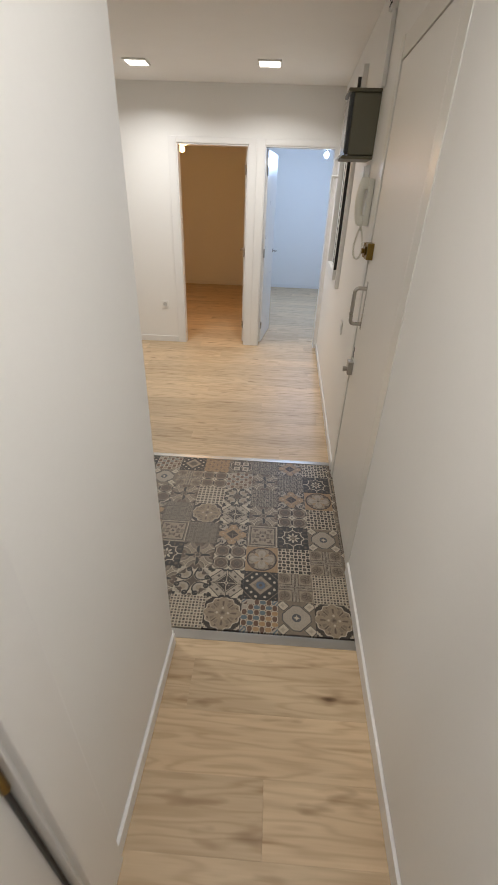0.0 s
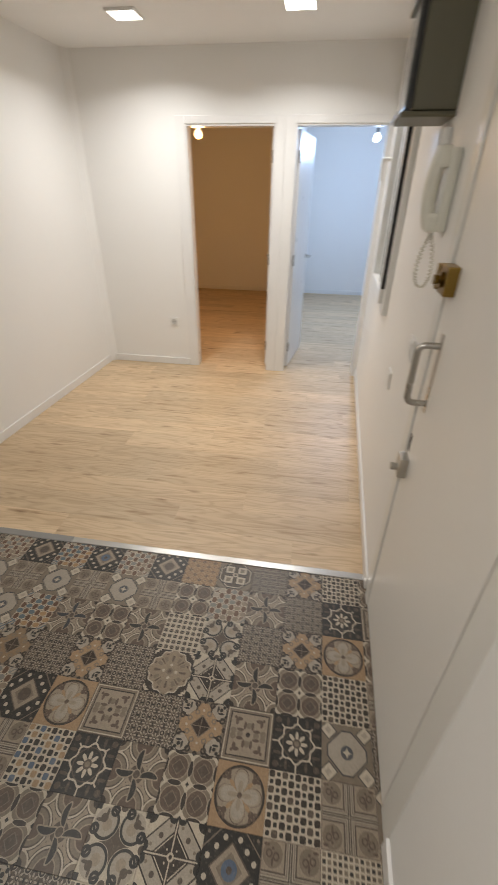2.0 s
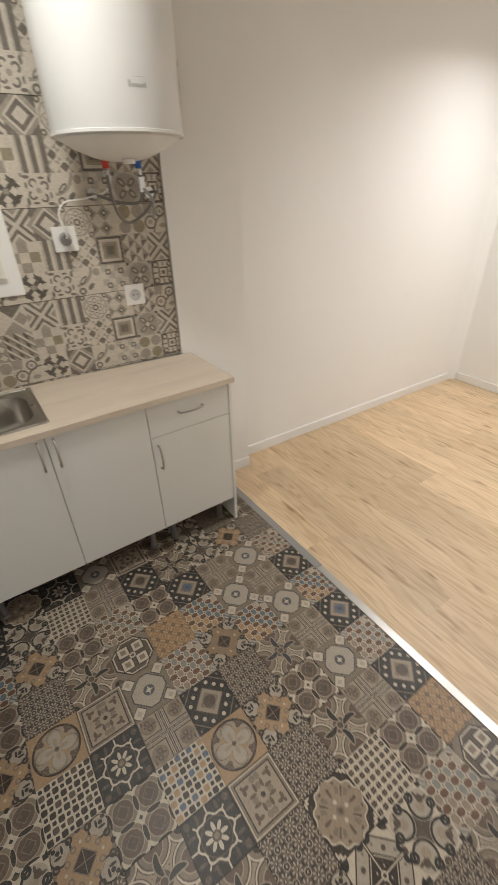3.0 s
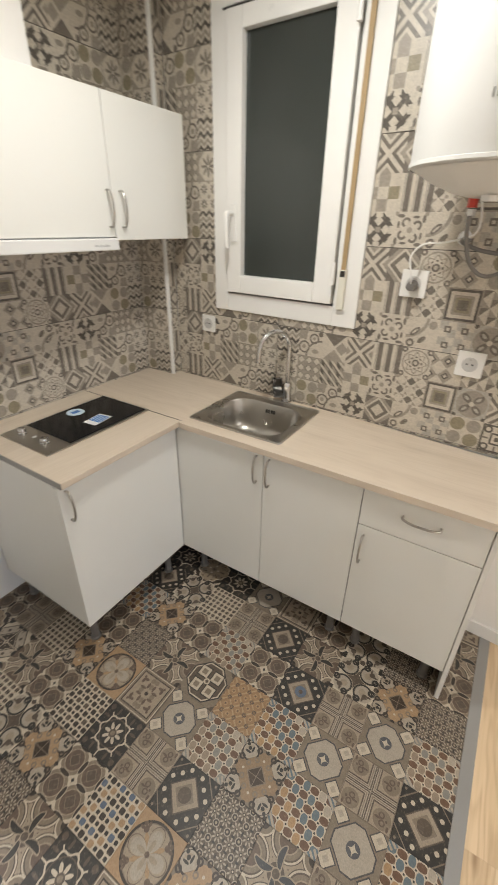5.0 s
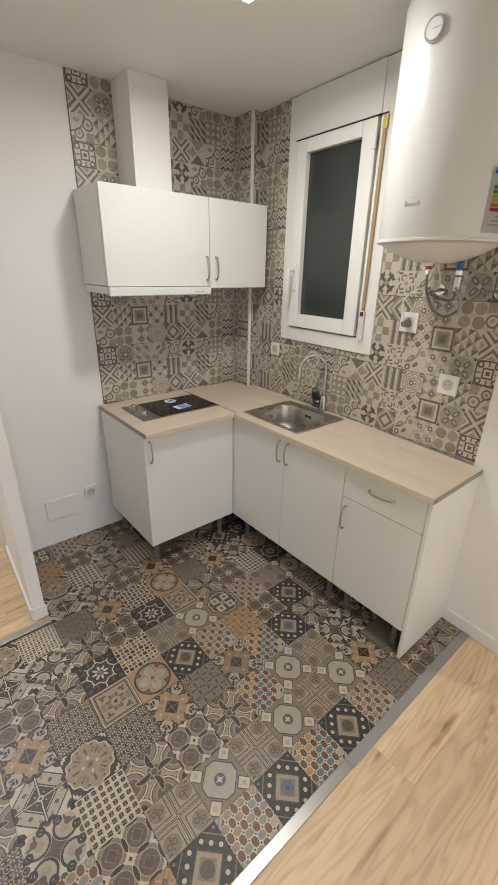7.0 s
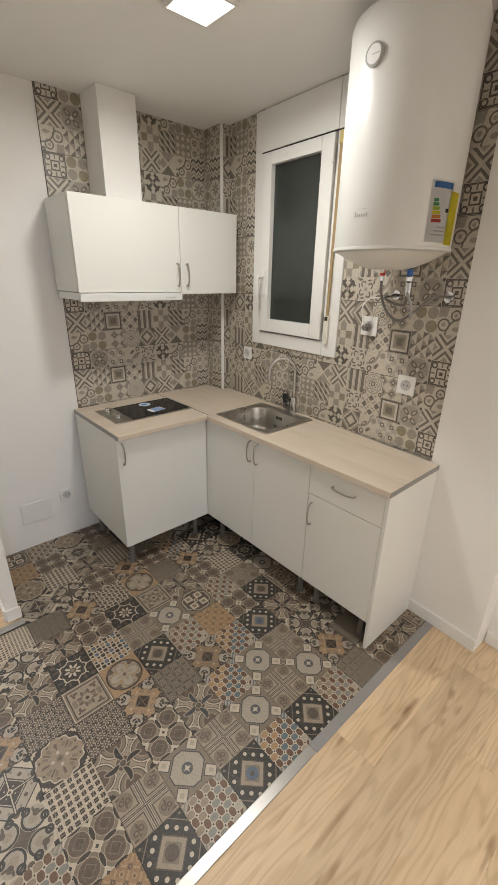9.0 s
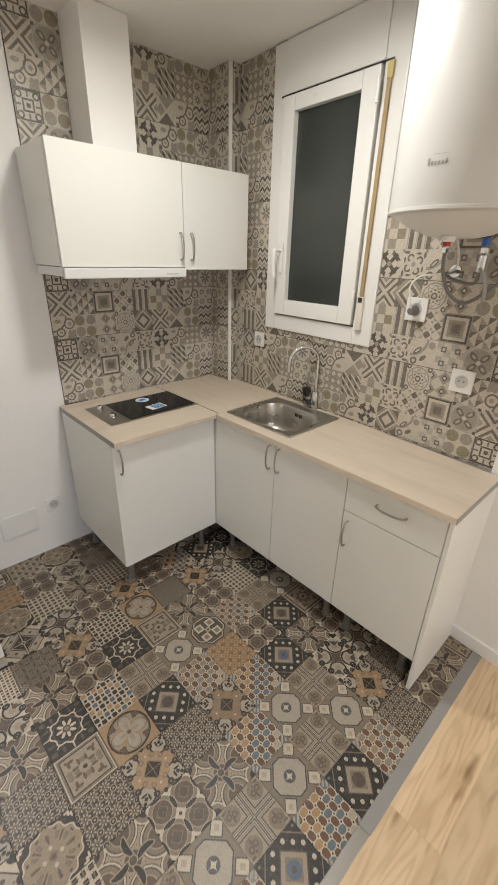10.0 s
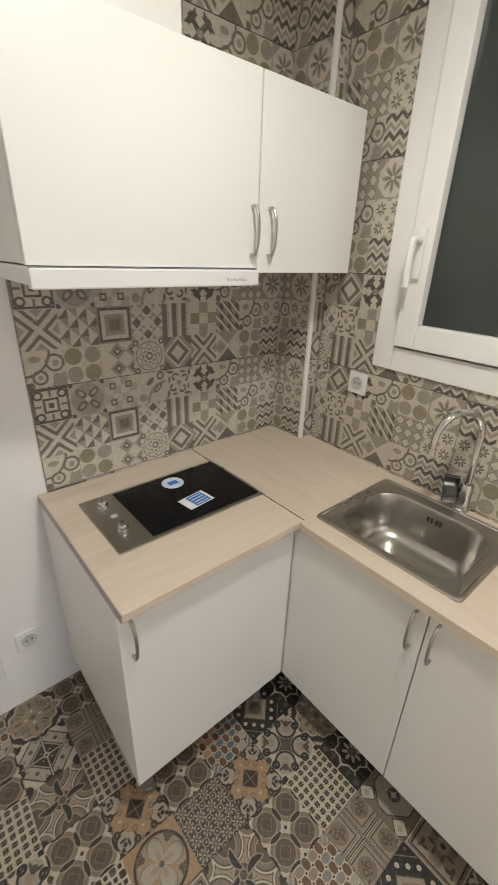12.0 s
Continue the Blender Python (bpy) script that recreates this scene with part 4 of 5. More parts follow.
part("coiled_cord", tube(cord, 0.0022, 6, steps=1), ivory, phone, smooth=True)

pan = thing("wall_box", on_east(3.86, 1.535), "white plastic junction box on the wall", "junction box")
part("body", box(0, 0.13, 0.001, 0.028, 0, 0.25, 0.005), plastic, pan)
part("lid", box(0.005, 0.125, 0.029, 0.034, 0.005, 0.245, 0.003), plastic, pan)


def switch(y, z):
    s = thing("light_switch", on_east(y, z), "white plastic light switch on the entrance wall", "switch", "entrance wall switches")
    part("plate", box(-0.042, 0.042, 0.001, 0.009, -0.042, 0.042, 0.003), plastic, s)
    part("rocker", box(-0.024, 0.024, 0.0095, 0.013, -0.026, 0.026, 0.002), plastic, s)


switch(3.70, 1.11)
switch(4.06, 0.845)

# narrow window in the entrance wall, its sash a little open
wa = on_east(4.62, 1.0)
win2 = thing("window_2", wa, "white framed narrow window in the entrance wall", "window", kind="structure")
wl = 0.80
for n, b in (("frame_side", (0, 0.05, -0.10, 0.03, 0, 1.36)), ("frame_side", (wl - 0.05, wl, -0.10, 0.03, 0, 1.36)), ("frame_head", (0.0505, wl - 0.0505, -0.10, 0.03, 1.31, 1.36)), ("window_sill", (0.0505, wl - 0.0505, -0.10, 0.03, 0, 0.05))):
    part(n, box(*b, 0.004), pvc, win2)
sash = part("sash", box(0.052, 0.11, 0.0, 0.055, 0.055, 1.305, 0.004), pvc, win2)
part("sash_side", box(wl - 0.11, wl - 0.052, 0.0, 0.055, 0.055, 1.305, 0.004), pvc, sash)
part("sash_rail", box(0.1105, wl - 0.1105, 0.0, 0.055, 0.055, 0.12, 0.004), pvc, sash)
part("sash_rail", box(0.1105, wl - 0.1105, 0.0, 0.055, 1.24, 1.305, 0.004), pvc, sash)
part("gasket", box(0.102, wl - 0.102, 0.004, 0.009, 0.112, 1.248), black, sash)
part("pane", box(0.112, wl - 0.112, 0.010, 0.016, 0.122, 1.238), sheen_glass, sash)
part("pane_seal", box(0.102, 0.1105, 0.0553, 0.058, 0.165, 1.245), black, sash)
# black strip paints the dark of the gap between frame and sash
part("sash_seal", box(0.0505, 0.0515, 0.031, 0.052, 0.135, 1.305), black, sash)
part("window_handle", tube([(wl - 0.08, 0.05, 0.78), (wl - 0.08, 0.09, 0.78), (wl - 0.08, 0.1, 0.77), (wl - 0.08, 0.1, 0.66)], 0.011), pvc, sash, smooth=True)

# ---- corridor door seen at the start ----
cd = thing("door_corridor", pose(0.309, 0.62, 0, 0, 0, -math.degrees(math.atan2(COR_1[0] - COR_0[0], COR_1[1] - COR_0[1]))), "white corridor door with a lacquered frame, closed", "door", kind="structure")
part("leaf", box(-0.056, -0.030, 0.022, 0.758, 0.008, 2.015, 0.002), lacquer, cd)
part("stop", box(-0.029, -0.018, 0.0, 0.022, 0, 2.02), shadow_gap, cd)
part("lining", box(-0.060, -0.001, 0.758 + 0.001, 0.78, 0, 2.04, 0.002), lacquer, cd)
part("lining", box(-0.060, -0.001, 0.0, 0.021, 0, 2.04, 0.002), lacquer, cd)
part("lining", box(-0.060, -0.001, 0.022, 0.757, 2.018, 2.04, 0.002), lacquer, cd)
part("architrave", box(-0.003, 0.019, 0.765, 0.875, 0, 2.095, 0.004), lacquer, cd)
part("architrave", box(-0.003, 0.019, -0.065, 0.015, 0, 2.095, 0.004), lacquer, cd)
part("architrave", box(-0.003, 0.019, 0.0155, 0.7645, 2.03, 2.095, 0.004), lacquer, cd)
# black strip stands for the shade in the gap beside the leaf
part("gap_seal", box(-0.030, -0.022, 0.750, 0.757, 0.01, 2.015), black, cd)
part("hinge", cyl(0.008, 0.008, 0.09, pose(-0.022, 0.752, 0.86), 12), brass, cd, "brass hinge", smooth=True)
part("hinge", cyl(0.008, 0.008, 0.09, pose(-0.022, 0.752, 0.20), 12), brass, cd, "brass hinge", smooth=True)


# ---- ceiling lamps ----
def ceiling_lamp(x, y):
    c = thing("ceiling_lamp", pose(x, y, CEIL), "square white LED ceiling panel, switched on", "ceiling lamp", "square ceiling lamps")
    bm = bmesh.new()
    for b in ((-0.095, 0.095, -0.095, -0.083), (-0.095, 0.095, 0.083, 0.095), (-0.095, -0.083, -0.083, 0.083), (0.083, 0.095, -0.083, 0.083)):
        add_box(bm, *b, -0.014, -0.001)
    part("frame", bm, plastic, c)
    part("diffuser", box(-0.0825, 0.0825, -0.0825, 0.0825, -0.009, -0.002), panel_glow, c)


for lx, ly in LAMPS:
    ceiling_lamp(lx, ly)
# body for the assumed corridor panel, out of view
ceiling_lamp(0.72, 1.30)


def hanging_bulb(x, y, z, glowing, label):
    b = thing("hanging_bulb", pose(x, y, z), label, "light bulb")
    part("cable", cyl(0.003, 0.003, CEIL - z - 0.09, pose(0, 0, 0.09 + (CEIL - z - 0.09) / 2), 8), black, b)
    part("socket", cyl(0.013, 0.012, 0.045, pose(0, 0, 0.0685), 16), black, b, smooth=True)
    part("glass_globe", lathe([(0.004, -0.034), (0.018, -0.030), (0.030, -0.018), (0.035, 0.0), (0.031, 0.018), (0.020, 0.031), (0.013, 0.046)], 20), glowing, b, smooth=True)


hanging_bulb(-0.464, 6.95, 2.06, warm_glow, "bare warm bulb hanging from the bedroom ceiling, lit")
hanging_bulb(1.32, 8.0, 2.125, cool_glow, "bare cool white bulb hanging from the bedroom ceiling, lit")


# ---- sockets ----
def socket(name, m, size, label, group="wall sockets"):
    """A schuko socket in a frame with x along the wall, y out of it."""
    s = thing(name, m, label, "socket", group)
    h = size / 2
    part("plate", box(-h, h, 0.001, 0.010, -h, h, 0.003), plastic, s)
    bm2 = lathe([(0.026, 0.0), (0.026, 0.003), (0.021, 0.0035), (0.0205, 0.0005), (0.0001, 0.0002)], 24, False)
    f = part("face", bm2, recess_plastic, s, m=pose(0, 0.0102, 0, -90), smooth=True)
    part("pin_hole", box(-0.012, -0.007, 0.0106, 0.0118, -0.003, 0.003), black, f, m=pose(0, 0, 0)).matrix_basis = pose(0, 0, -0.0100, 90) @ pose(0, 0, 0)
    part("pin_hole", box(0.007, 0.012, 0.0106, 0.0118, -0.003, 0.003), black, f).matrix_basis = pose(0, 0, -0.0100, 90)
    part("earth_clip", box(-0.003, 0.003, 0.0106, 0.014, 0.016, 0.02), steel, f).matrix_basis = pose(0, 0, -0.0100, 90)
    return s


def south_frame(x, y, z): return pose(x, y, z, 0, 0, 0)


def west_at(y, z, out=0.0):
    """A frame on the kitchen window wall: x along it (falling y), y out into the room."""
    k = (y - WIN_0[1]) / (WIN_1[1] - WIN_0[1])
    a = math.atan2(WIN_1[1] - WIN_0[1], WIN_1[0] - WIN_0[0])
    return Matrix.Translation((WIN_0[0] + k * (WIN_1[0] - WIN_0[0]), y, z)) @ Matrix.Rotation(a + math.pi, 4, "Z") @ Matrix.Translation((0, out, 0))


TILE_T = 0.010
socket("wall_socket", south_frame(-0.19, HOB_Y, 0.30), 0.082, "white plastic wall socket low on the plaster wall")
socket("wall_socket", pose(-0.60, FAR_Y, 0.455, 0, 0, 180), 0.082, "white plastic wall socket beside the bedroom doorway")
socket("wall_socket", west_at(1.985, 1.172, TILE_T), 0.082, "white plastic wall socket on the patterned tiles")
socket("wall_socket", west_at(3.215, 1.195, TILE_T), 0.091, "white plastic wall socket above the worktop")
socket("wall_socket", west_at(2.965, 1.447, TILE_T), 0.093, "white plastic wall socket with a plugged-in heater cable")

cover = thing("cover_plate", south_frame(0.0, HOB_Y, 0.245), "blank white plastic cover plate on the wall", "cover plate")
part("plate", box(-0.092, 0.092, 0.001, 0.009, -0.068, 0.068, 0.003), plastic, cover)

plug = thing("power_plug", west_at(2.965, 1.447, TILE_T + 0.0145), "grey power plug with a pale cable to the heater", "plug")
part("plug_body", cyl(0.019, 0.015, 0.035, pose(0, 0.018, -0.005, -90), 20), leg_metal, plug, smooth=True)
part("cable", tube([(0, 0.03, 0.0), (0.0, 0.045, 0.03), (0.012, 0.05, 0.09), (-0.02, 0.045, 0.13), (-0.09, 0.06, 0.14), (-0.17, 0.09, 0.16), (-0.19, 0.12, 0.20), (-0.18, 0.14, 0.262)], 0.0032), plastic, plug, smooth=True)

# ---- kitchen ----
TOP = 0.868
# tiled pipe casing in the corner
COL_X, COL_Y = -1.372, 1.748
tagged(part("pipe_casing", box(-1.46, COL_X, HOB_Y + 0.001, COL_Y, 0, CEIL - 0.001), grout), "tiled pipe casing in the kitchen corner", "pipe casing", kind="structure")
tagged(part("corner_trim", box(COL_X - 0.004, COL_X + 0.013, COL_Y - 0.003, COL_Y + 0.013, TOP, CEIL - 0.001, 0.004), pvc), "white plastic corner trim on the tiled casing", "trim", kind="structure")


def bow_handle(parent, m, length=0.120):
    """A bowed metal handle: x along it, y out."""
    h = part("handle", tube([(-length / 2, 0.0, 0), (-length / 2, 0.016, 0), (-length / 2 + 0.012, 0.024, 0), (-length / 4, 0.030, 0), (0, 0.032, 0), (length / 4, 0.030, 0), (length / 2 - 0.012, 0.024, 0), (length / 2, 0.016, 0), (length / 2, 0.0, 0)], 0.0043, 10, steps=4), steel, parent, "bowed satin steel handle", m, smooth=True)
    return h


UPX = (-0.318, -0.935, -1.367)
UF, UZ0, UZ1 = 1.905, 1.573, 2.025
uc = thing("wall_cabinet", pose(0, 0, 0), "white laminate wall cabinet above the cooker hood, closed", "cabinet", "wall cabinets")
part("body", box(UPX[1] + 0.001, UPX[0], HOB_Y + 0.012, UF - 0.02, UZ0 + 0.002, UZ1, 0.0015), laminate, uc)
ud = part("door", box(UPX[1] + 0.0015, UPX[0] - 0.001, UF - 0.018, UF, UZ0, UZ1 + 0.001, 0.002), laminate, uc)
bow_handle(ud, pose(UPX[1] + 0.024, UF, 1.668, 0, 90, 0))
ub = thing("wall_cabinet", pose(0, 0, 0), "narrow white laminate wall cabinet in the corner, closed", "cabinet", "wall cabinets")
part("body", box(UPX[2], UPX[1] - 0.001, HOB_Y + 0.012, UF - 0.02, UZ0 + 0.002, UZ1, 0.0015), laminate, ub)
ubd = part("door", box(UPX[2], UPX[1] - 0.0025, UF - 0.018, UF, UZ0 - 0.012, UZ1 + 0.001, 0.002), laminate, ub)
bow_handle(ubd, pose(UPX[1] - 0.040, UF, 1.668, 0, 90, 0))

hood = thing("cooker_hood", pose(0, 0, 0), "slim white cooker hood under the wall cabinet", "cooker hood")
part("body", box(UPX[1] + 0.002, UPX[0], HOB_Y + 0.03, UF - 0.012, 1.535, UZ0 - 0.001, 0.002), enamel, hood)
part("front_visor", box(UPX[1] + 0.002, UPX[0] - 0.001, UF - 0.0115, UF + 0.014, 1.527, UZ0 - 0.004, 0.004), enamel, hood)
part("grease_filter", box(UPX[1] + 0.05, UPX[0] - 0.05, HOB_Y + 0.06, UF - 0.04, 1.531, 1.5345), steel, hood)
for k in range(6):
    part("logo_mark", box(-0.885 + 0.012 * k, -0.877 + 0.012 * k, UF + 0.0142, UF + 0.0148, 1.540, 1.546 + 0.002 * (k % 2)), grey_ink, hood)

duct = thing("hood_duct_casing", pose(0, 0, 0), "white plasterboard duct casing from cabinet to ceiling", "duct casing")
part("casing", box(-0.785, -0.575, HOB_Y + 0.012, 1.775, UZ1 + 0.0015, CEIL - 0.001, 0.003), paint, duct)
part("edge_bead", box(-0.579, -0.572, 1.769, 1.778, UZ1 + 0.002, CEIL - 0.0015, 0.002), pvc, duct)

# base units
HX0, HX1, HF = -0.314, -0.905, 2.172
Z0, Z1 = 0.155, 0.842


def leg(parent, x, y):
    part("leg", lathe([(0.022, 0.0), (0.022, 0.008), (0.016, 0.012), (0.016, 0.135), (0.025, 0.14), (0.025, Z0 - 0.0005)], 18), leg_metal, parent, m=pose(x, y, 0), smooth=True)


hc = thing("base_cabinet", pose(0, 0, 0), "white laminate base cabinet under the hob, on grey legs", "cabinet", "base cabinets")
part("body", box(HX1 + 0.02, HX0, HOB_Y + 0.03, HF - 0.02, Z0 + 0.001, Z1, 0.0015), laminate, hc)
hd = part("door", box(HX1 + 0.003, HX0 + 0.001, HF - 0.018, HF, Z0, Z1 - 0.004, 0.002), laminate, hc)
bow_handle(hd, pose(HX0 - 0.028, HF, 0.755, 0, 90, 0))
for x, y in ((HX0 - 0.05, HF - 0.06), (HX0 - 0.05, HOB_Y + 0.1), (HX1 + 0.07, HF - 0.06), (HX1 + 0.07, HOB_Y + 0.1)):
    leg(hc, x, y)

FX = -0.905         # fronts of the run under the window
YS = (2.195, 2.622, 3.024, 3.432)


def back_x(y): return WIN_0[0] + (y - WIN_0[1]) / (WIN_1[1] - WIN_0[1]) * (WIN_1[0] - WIN_0[0]) + 0.002


def prism(outline, z0, z1, bevel=0.0):
    bm = bmesh.new()
    vs = [bm.verts.new((x, y, z0)) for x, y in outline]
    f = bm.faces.new(vs)
    r = bmesh.ops.extrude_face_region(bm, geom=[f])
    for v in r["geom"]:
        if isinstance(v, bmesh.types.BMVert):
            v.co.z = z1
    bmesh.ops.recalc_face_normals(bm, faces=bm.faces)
    if bevel:
        bmesh.ops.bevel(bm, geom=[e for e in bm.edges], offset=bevel, segments=2, affect="EDGES", profile=0.6)
    return bm


sc = thing("base_cabinet", pose(0, 0, 0), "white laminate double-door sink cabinet on grey legs", "cabinet", "base cabinets")
part("body", prism([(FX - 0.02, YS[0] + 0.002), (FX - 0.02, YS[2] - 0.001), (back_x(YS[2]) + 0.01, YS[2] - 0.001), (back_x(YS[0]) + 0.01, YS[0] + 0.002)], Z0 + 0.001, 0.66), laminate, sc)
part("top_rail", box(FX - 0.04, FX - 0.0205, YS[0] + 0.003, YS[2] - 0.002, 0.662, Z1), laminate, sc)
part("side_panel", box(FX - 0.4, FX - 0.041, YS[2] - 0.018, YS[2] - 0.002, 0.662, Z1), laminate, sc)
for a, b, hy in ((HF + 0.004, YS[1] - 0.0015, YS[1] - 0.030), (YS[1] + 0.0015, YS[2] - 0.0015, YS[1] + 0.028)):
    dr = part("door", box(FX - 0.018, FX, a, b, Z0, Z1 - 0.004, 0.002), laminate, sc)
    bow_handle(dr, pose(FX, hy, 0.762, 0, 90, -90))
part("corner_post", box(FX - 0.03, FX - 0.0025, HF - 0.03, HF + 0.0035, Z0, Z1 - 0.004), laminate, sc)
for x, y in ((FX - 0.07, YS[0] + 0.05), (FX - 0.07, YS[2] - 0.06), (FX - 0.36, YS[0] + 0.05), (FX - 0.36, YS[2] - 0.06)):
    leg(sc, x, y)

dc = thing("base_cabinet", pose(0, 0, 0), "white laminate cabinet with one drawer above a door", "cabinet", "base cabinets")
part("body", prism([(FX - 0.02, YS[2] + 0.001), (FX - 0.02, YS[3] - 0.002), (back_x(YS[3]) + 0.01, YS[3] - 0.002), (back_x(YS[2]) + 0.01, YS[2] + 0.001)], Z0 + 0.001, Z1), laminate, dc)
drw = part("drawer_front", box(FX - 0.018, FX, YS[2] + 0.0015, YS[3] - 0.002, 0.682, Z1 - 0.004, 0.002), laminate, dc)
bow_handle(drw, pose(FX, (YS[2] + YS[3]) / 2, 0.774, 0, 0, -90))
dd = part("door", box(FX - 0.018, FX, YS[2] + 0.0015, YS[3] - 0.002, Z0, 0.679, 0.002), laminate, dc)
bow_handle(dd, pose(FX, YS[2] + 0.028, 0.578, 0, 90, -90))
part("end_panel", prism([(FX + 0.002, YS[3] + 0.0005), (FX + 0.002, YS[3] + 0.0165), (back_x(3.44) + 0.004, YS[3] + 0.0165), (back_x(3.44) + 0.004, YS[3] + 0.0005)], 0.001, Z1, 0.0015), laminate, dc)
for x, y in ((FX - 0.07, YS[2] + 0.06), (FX - 0.07, YS[3] - 0.06), (FX - 0.34, YS[2] + 0.06)):
    leg(dc, x, y)

# dark and grey strips imitate the shade between the cabinet fronts
part("gap_seal", box(FX - 0.0185, FX - 0.004, YS[2] - 0.0013, YS[2] + 0.0013, Z0 + 0.004, Z1 - 0.006), shadow_gap, dc)
part("gap_seal", box(FX - 0.0175, FX - 0.004, YS[2] + 0.003, YS[3] - 0.004, 0.6795, 0.6815), shadow_gap, dc)
part("gap_seal", box(FX - 0.0185, FX - 0.008, YS[1] - 0.0012, YS[1] + 0.0012, Z0 + 0.004, Z1 - 0.006), edge_grey, sc)

# worktops, the long one with the sink's cut-out
wt = thing("worktop", pose(0, 0, 0), "pale oak laminate worktop under the hob", "worktop", "worktops")
part("slab", box(-0.911, -0.316, HOB_Y + 0.001, 2.2, Z1 + 0.0005, TOP, 0.003), oak_top_x, wt)
part("edge_strip", box(-0.3158, -0.3135, HOB_Y + 0.012, 2.199, Z1 + 0.002, TOP - 0.001), edge_grey, wt, "grey metal edge strip")
part("joint_strip", box(-0.9124, -0.9111, HOB_Y + 0.014, 2.199, Z1 + 0.002, TOP + 0.0006), shadow_gap, wt, "dark joint between the two worktops")
SX0, SX1, SY0, SY1 = -1.347, -0.952, 2.208, 2.664
lw = thing("worktop", pose(0, 0, 0), "long pale oak laminate worktop around the sink", "worktop", "worktops")
WFX, WY1 = -0.886, 3.455
part("slab", prism([(-0.9135, 1.561), (-0.9135, 2.2005), (WFX - 0.006, 2.2005), (WFX - 0.006, SY0 + 0.012), (back_x(SY0), SY0 + 0.012), (back_x(COL_Y), COL_Y + 0.001), (COL_X + 0.001, COL_Y + 0.001), (COL_X + 0.001, 1.561)], Z1 + 0.0005, TOP), oak_top, lw)
part("slab_front", box(SX1 - 0.012, WFX - 0.003, SY0 + 0.0122, SY1 - 0.012, Z1 + 0.0005, TOP, 0.0), oak_top, lw)
part("slab_back", prism([(SX0 + 0.012, SY0 + 0.0122), (SX0 + 0.012, SY1 - 0.012), (back_x(SY1), SY1 - 0.012), (back_x(SY0), SY0 + 0.0122)], Z1 + 0.0005, TOP), oak_top, lw)
part("slab_long", prism([(WFX - 0.003, SY1 - 0.0118), (WFX, WY1), (back_x(WY1) + 0.03, WY1), (back_x(SY1), SY1 - 0.0118)], Z1 + 0.0005, TOP), oak_top, lw)
part("edge_strip", box(back_x(WY1) + 0.031, WFX - 0.001, WY1 + 0.0002, WY1 + 0.0025, Z1 + 0.002, TOP - 0.001), edge_grey, lw, "grey metal edge strip")

# hob
hob = thing("hob", pose(-0.655, 1.858, TOP), "two-zone black glass hob with steel side panel", "hob")
part("rim", box(-0.257, 0.257, -0.152, 0.152, 0.0005, 0.006, 0.002), steel, hob)
part("glass", box(-0.246, 0.150, -0.139, 0.139, 0.0062, 0.0082, 0.0006), hob_glass, hob, "black ceramic glass")
for y in (-0.085, 0.06):
    k = part("knob", lathe([(0.017, 0.0), (0.017, 0.006), (0.0155, 0.008), (0.0155, 0.021), (0.0135, 0.024)], 24), chrome, hob, m=pose(0.203, y, 0.006), smooth=True)
    part("pointer", box(-0.0015, 0.0015, -0.013, -0.002, 0.0242, 0.0248), black, k)
part("logo_mark", box(0.185, 0.205, -0.03, -0.012, 0.0061, 0.0065), grey_ink, hob)
st = part("round_sticker", cyl(0.038, 0.038, 0.0006, pose(-0.045, -0.085, 0.0086), 32), pale_blue, hob, "round pale blue sticker")
part("sticker_text", box(-0.018, 0.018, -0.012, 0.012, 0.0003, 0.0006), blue_paper, st, m=pose(-0.045, -0.085, 0.0088))
s2 = part("square_sticker", box(-0.05, 0.05, -0.034, 0.034, 0, 0.0006), white_paper, hob, "white and blue product sticker", pose(-0.05, 0.055, 0.0084, 0, 0, 8))
part("sticker_panel", box(-0.04, 0.022, -0.03, 0.03, 0.0007, 0.001), blue_paper, s2)
for k in range(4):
    part("sticker_text", box(-0.034, 0.016, -0.022 + 0.014 * k, -0.018 + 0.014 * k, 0.0011, 0.0013), pale_blue, s2)

# sink
def rounded(x0, x1, y0, y1, r, z, n=6):
    pts = []
    for cx, cy, a0 in ((x1 - r, y1 - r, 0), (x0 + r, y1 - r, 90), (x0 + r, y0 + r, 180), (x1 - r, y0 + r, 270)):
        for k in range(n + 1):
            a = radians(a0 + 90 * k / n)
            pts.append((cx + r * math.cos(a), cy + r * math.sin(a), z))
    return pts


def loft(loops, cap_last=True):
    bm = bmesh.new()
    rows = [[bm.verts.new(p) for p in lp] for lp in loops]
    for a, b in zip(rows, rows[1:]):
        for k in range(len(a)):
            bm.faces.new((a[k], a[(k + 1) % len(a)], b[(k + 1) % len(a)], b[k]))
    if cap_last:
        bm.faces.new(rows[-1])
    bmesh.ops.recalc_face_normals(bm, faces=bm.faces)
    return bm


sink = thing("kitchen_sink", pose(0, 0, TOP), "inset stainless steel sink, empty", "sink")
cx0, cx1, cy0, cy1 = SX0, SX1, SY0, SY1
def well(d, r, z): return rounded(cx0 + 0.052 + d, cx1 - 0.026 - d, cy0 + 0.036 + d, cy1 - 0.036 - d, r, z, 10)


loops = [rounded(cx0, cx1, cy0, cy1, 0.014, 0.0008, 10), rounded(cx0 + 0.001, cx1 - 0.001, cy0 + 0.001, cy1 - 0.001, 0.014, 0.006, 10)]
loops += [rounded(cx0 + d, cx1 - d, cy0 + d, cy1 - d, 0.014, z, 10) for d, z in ((0.004, 0.0075), (0.009, 0.0070), (0.013, 0.0035))]
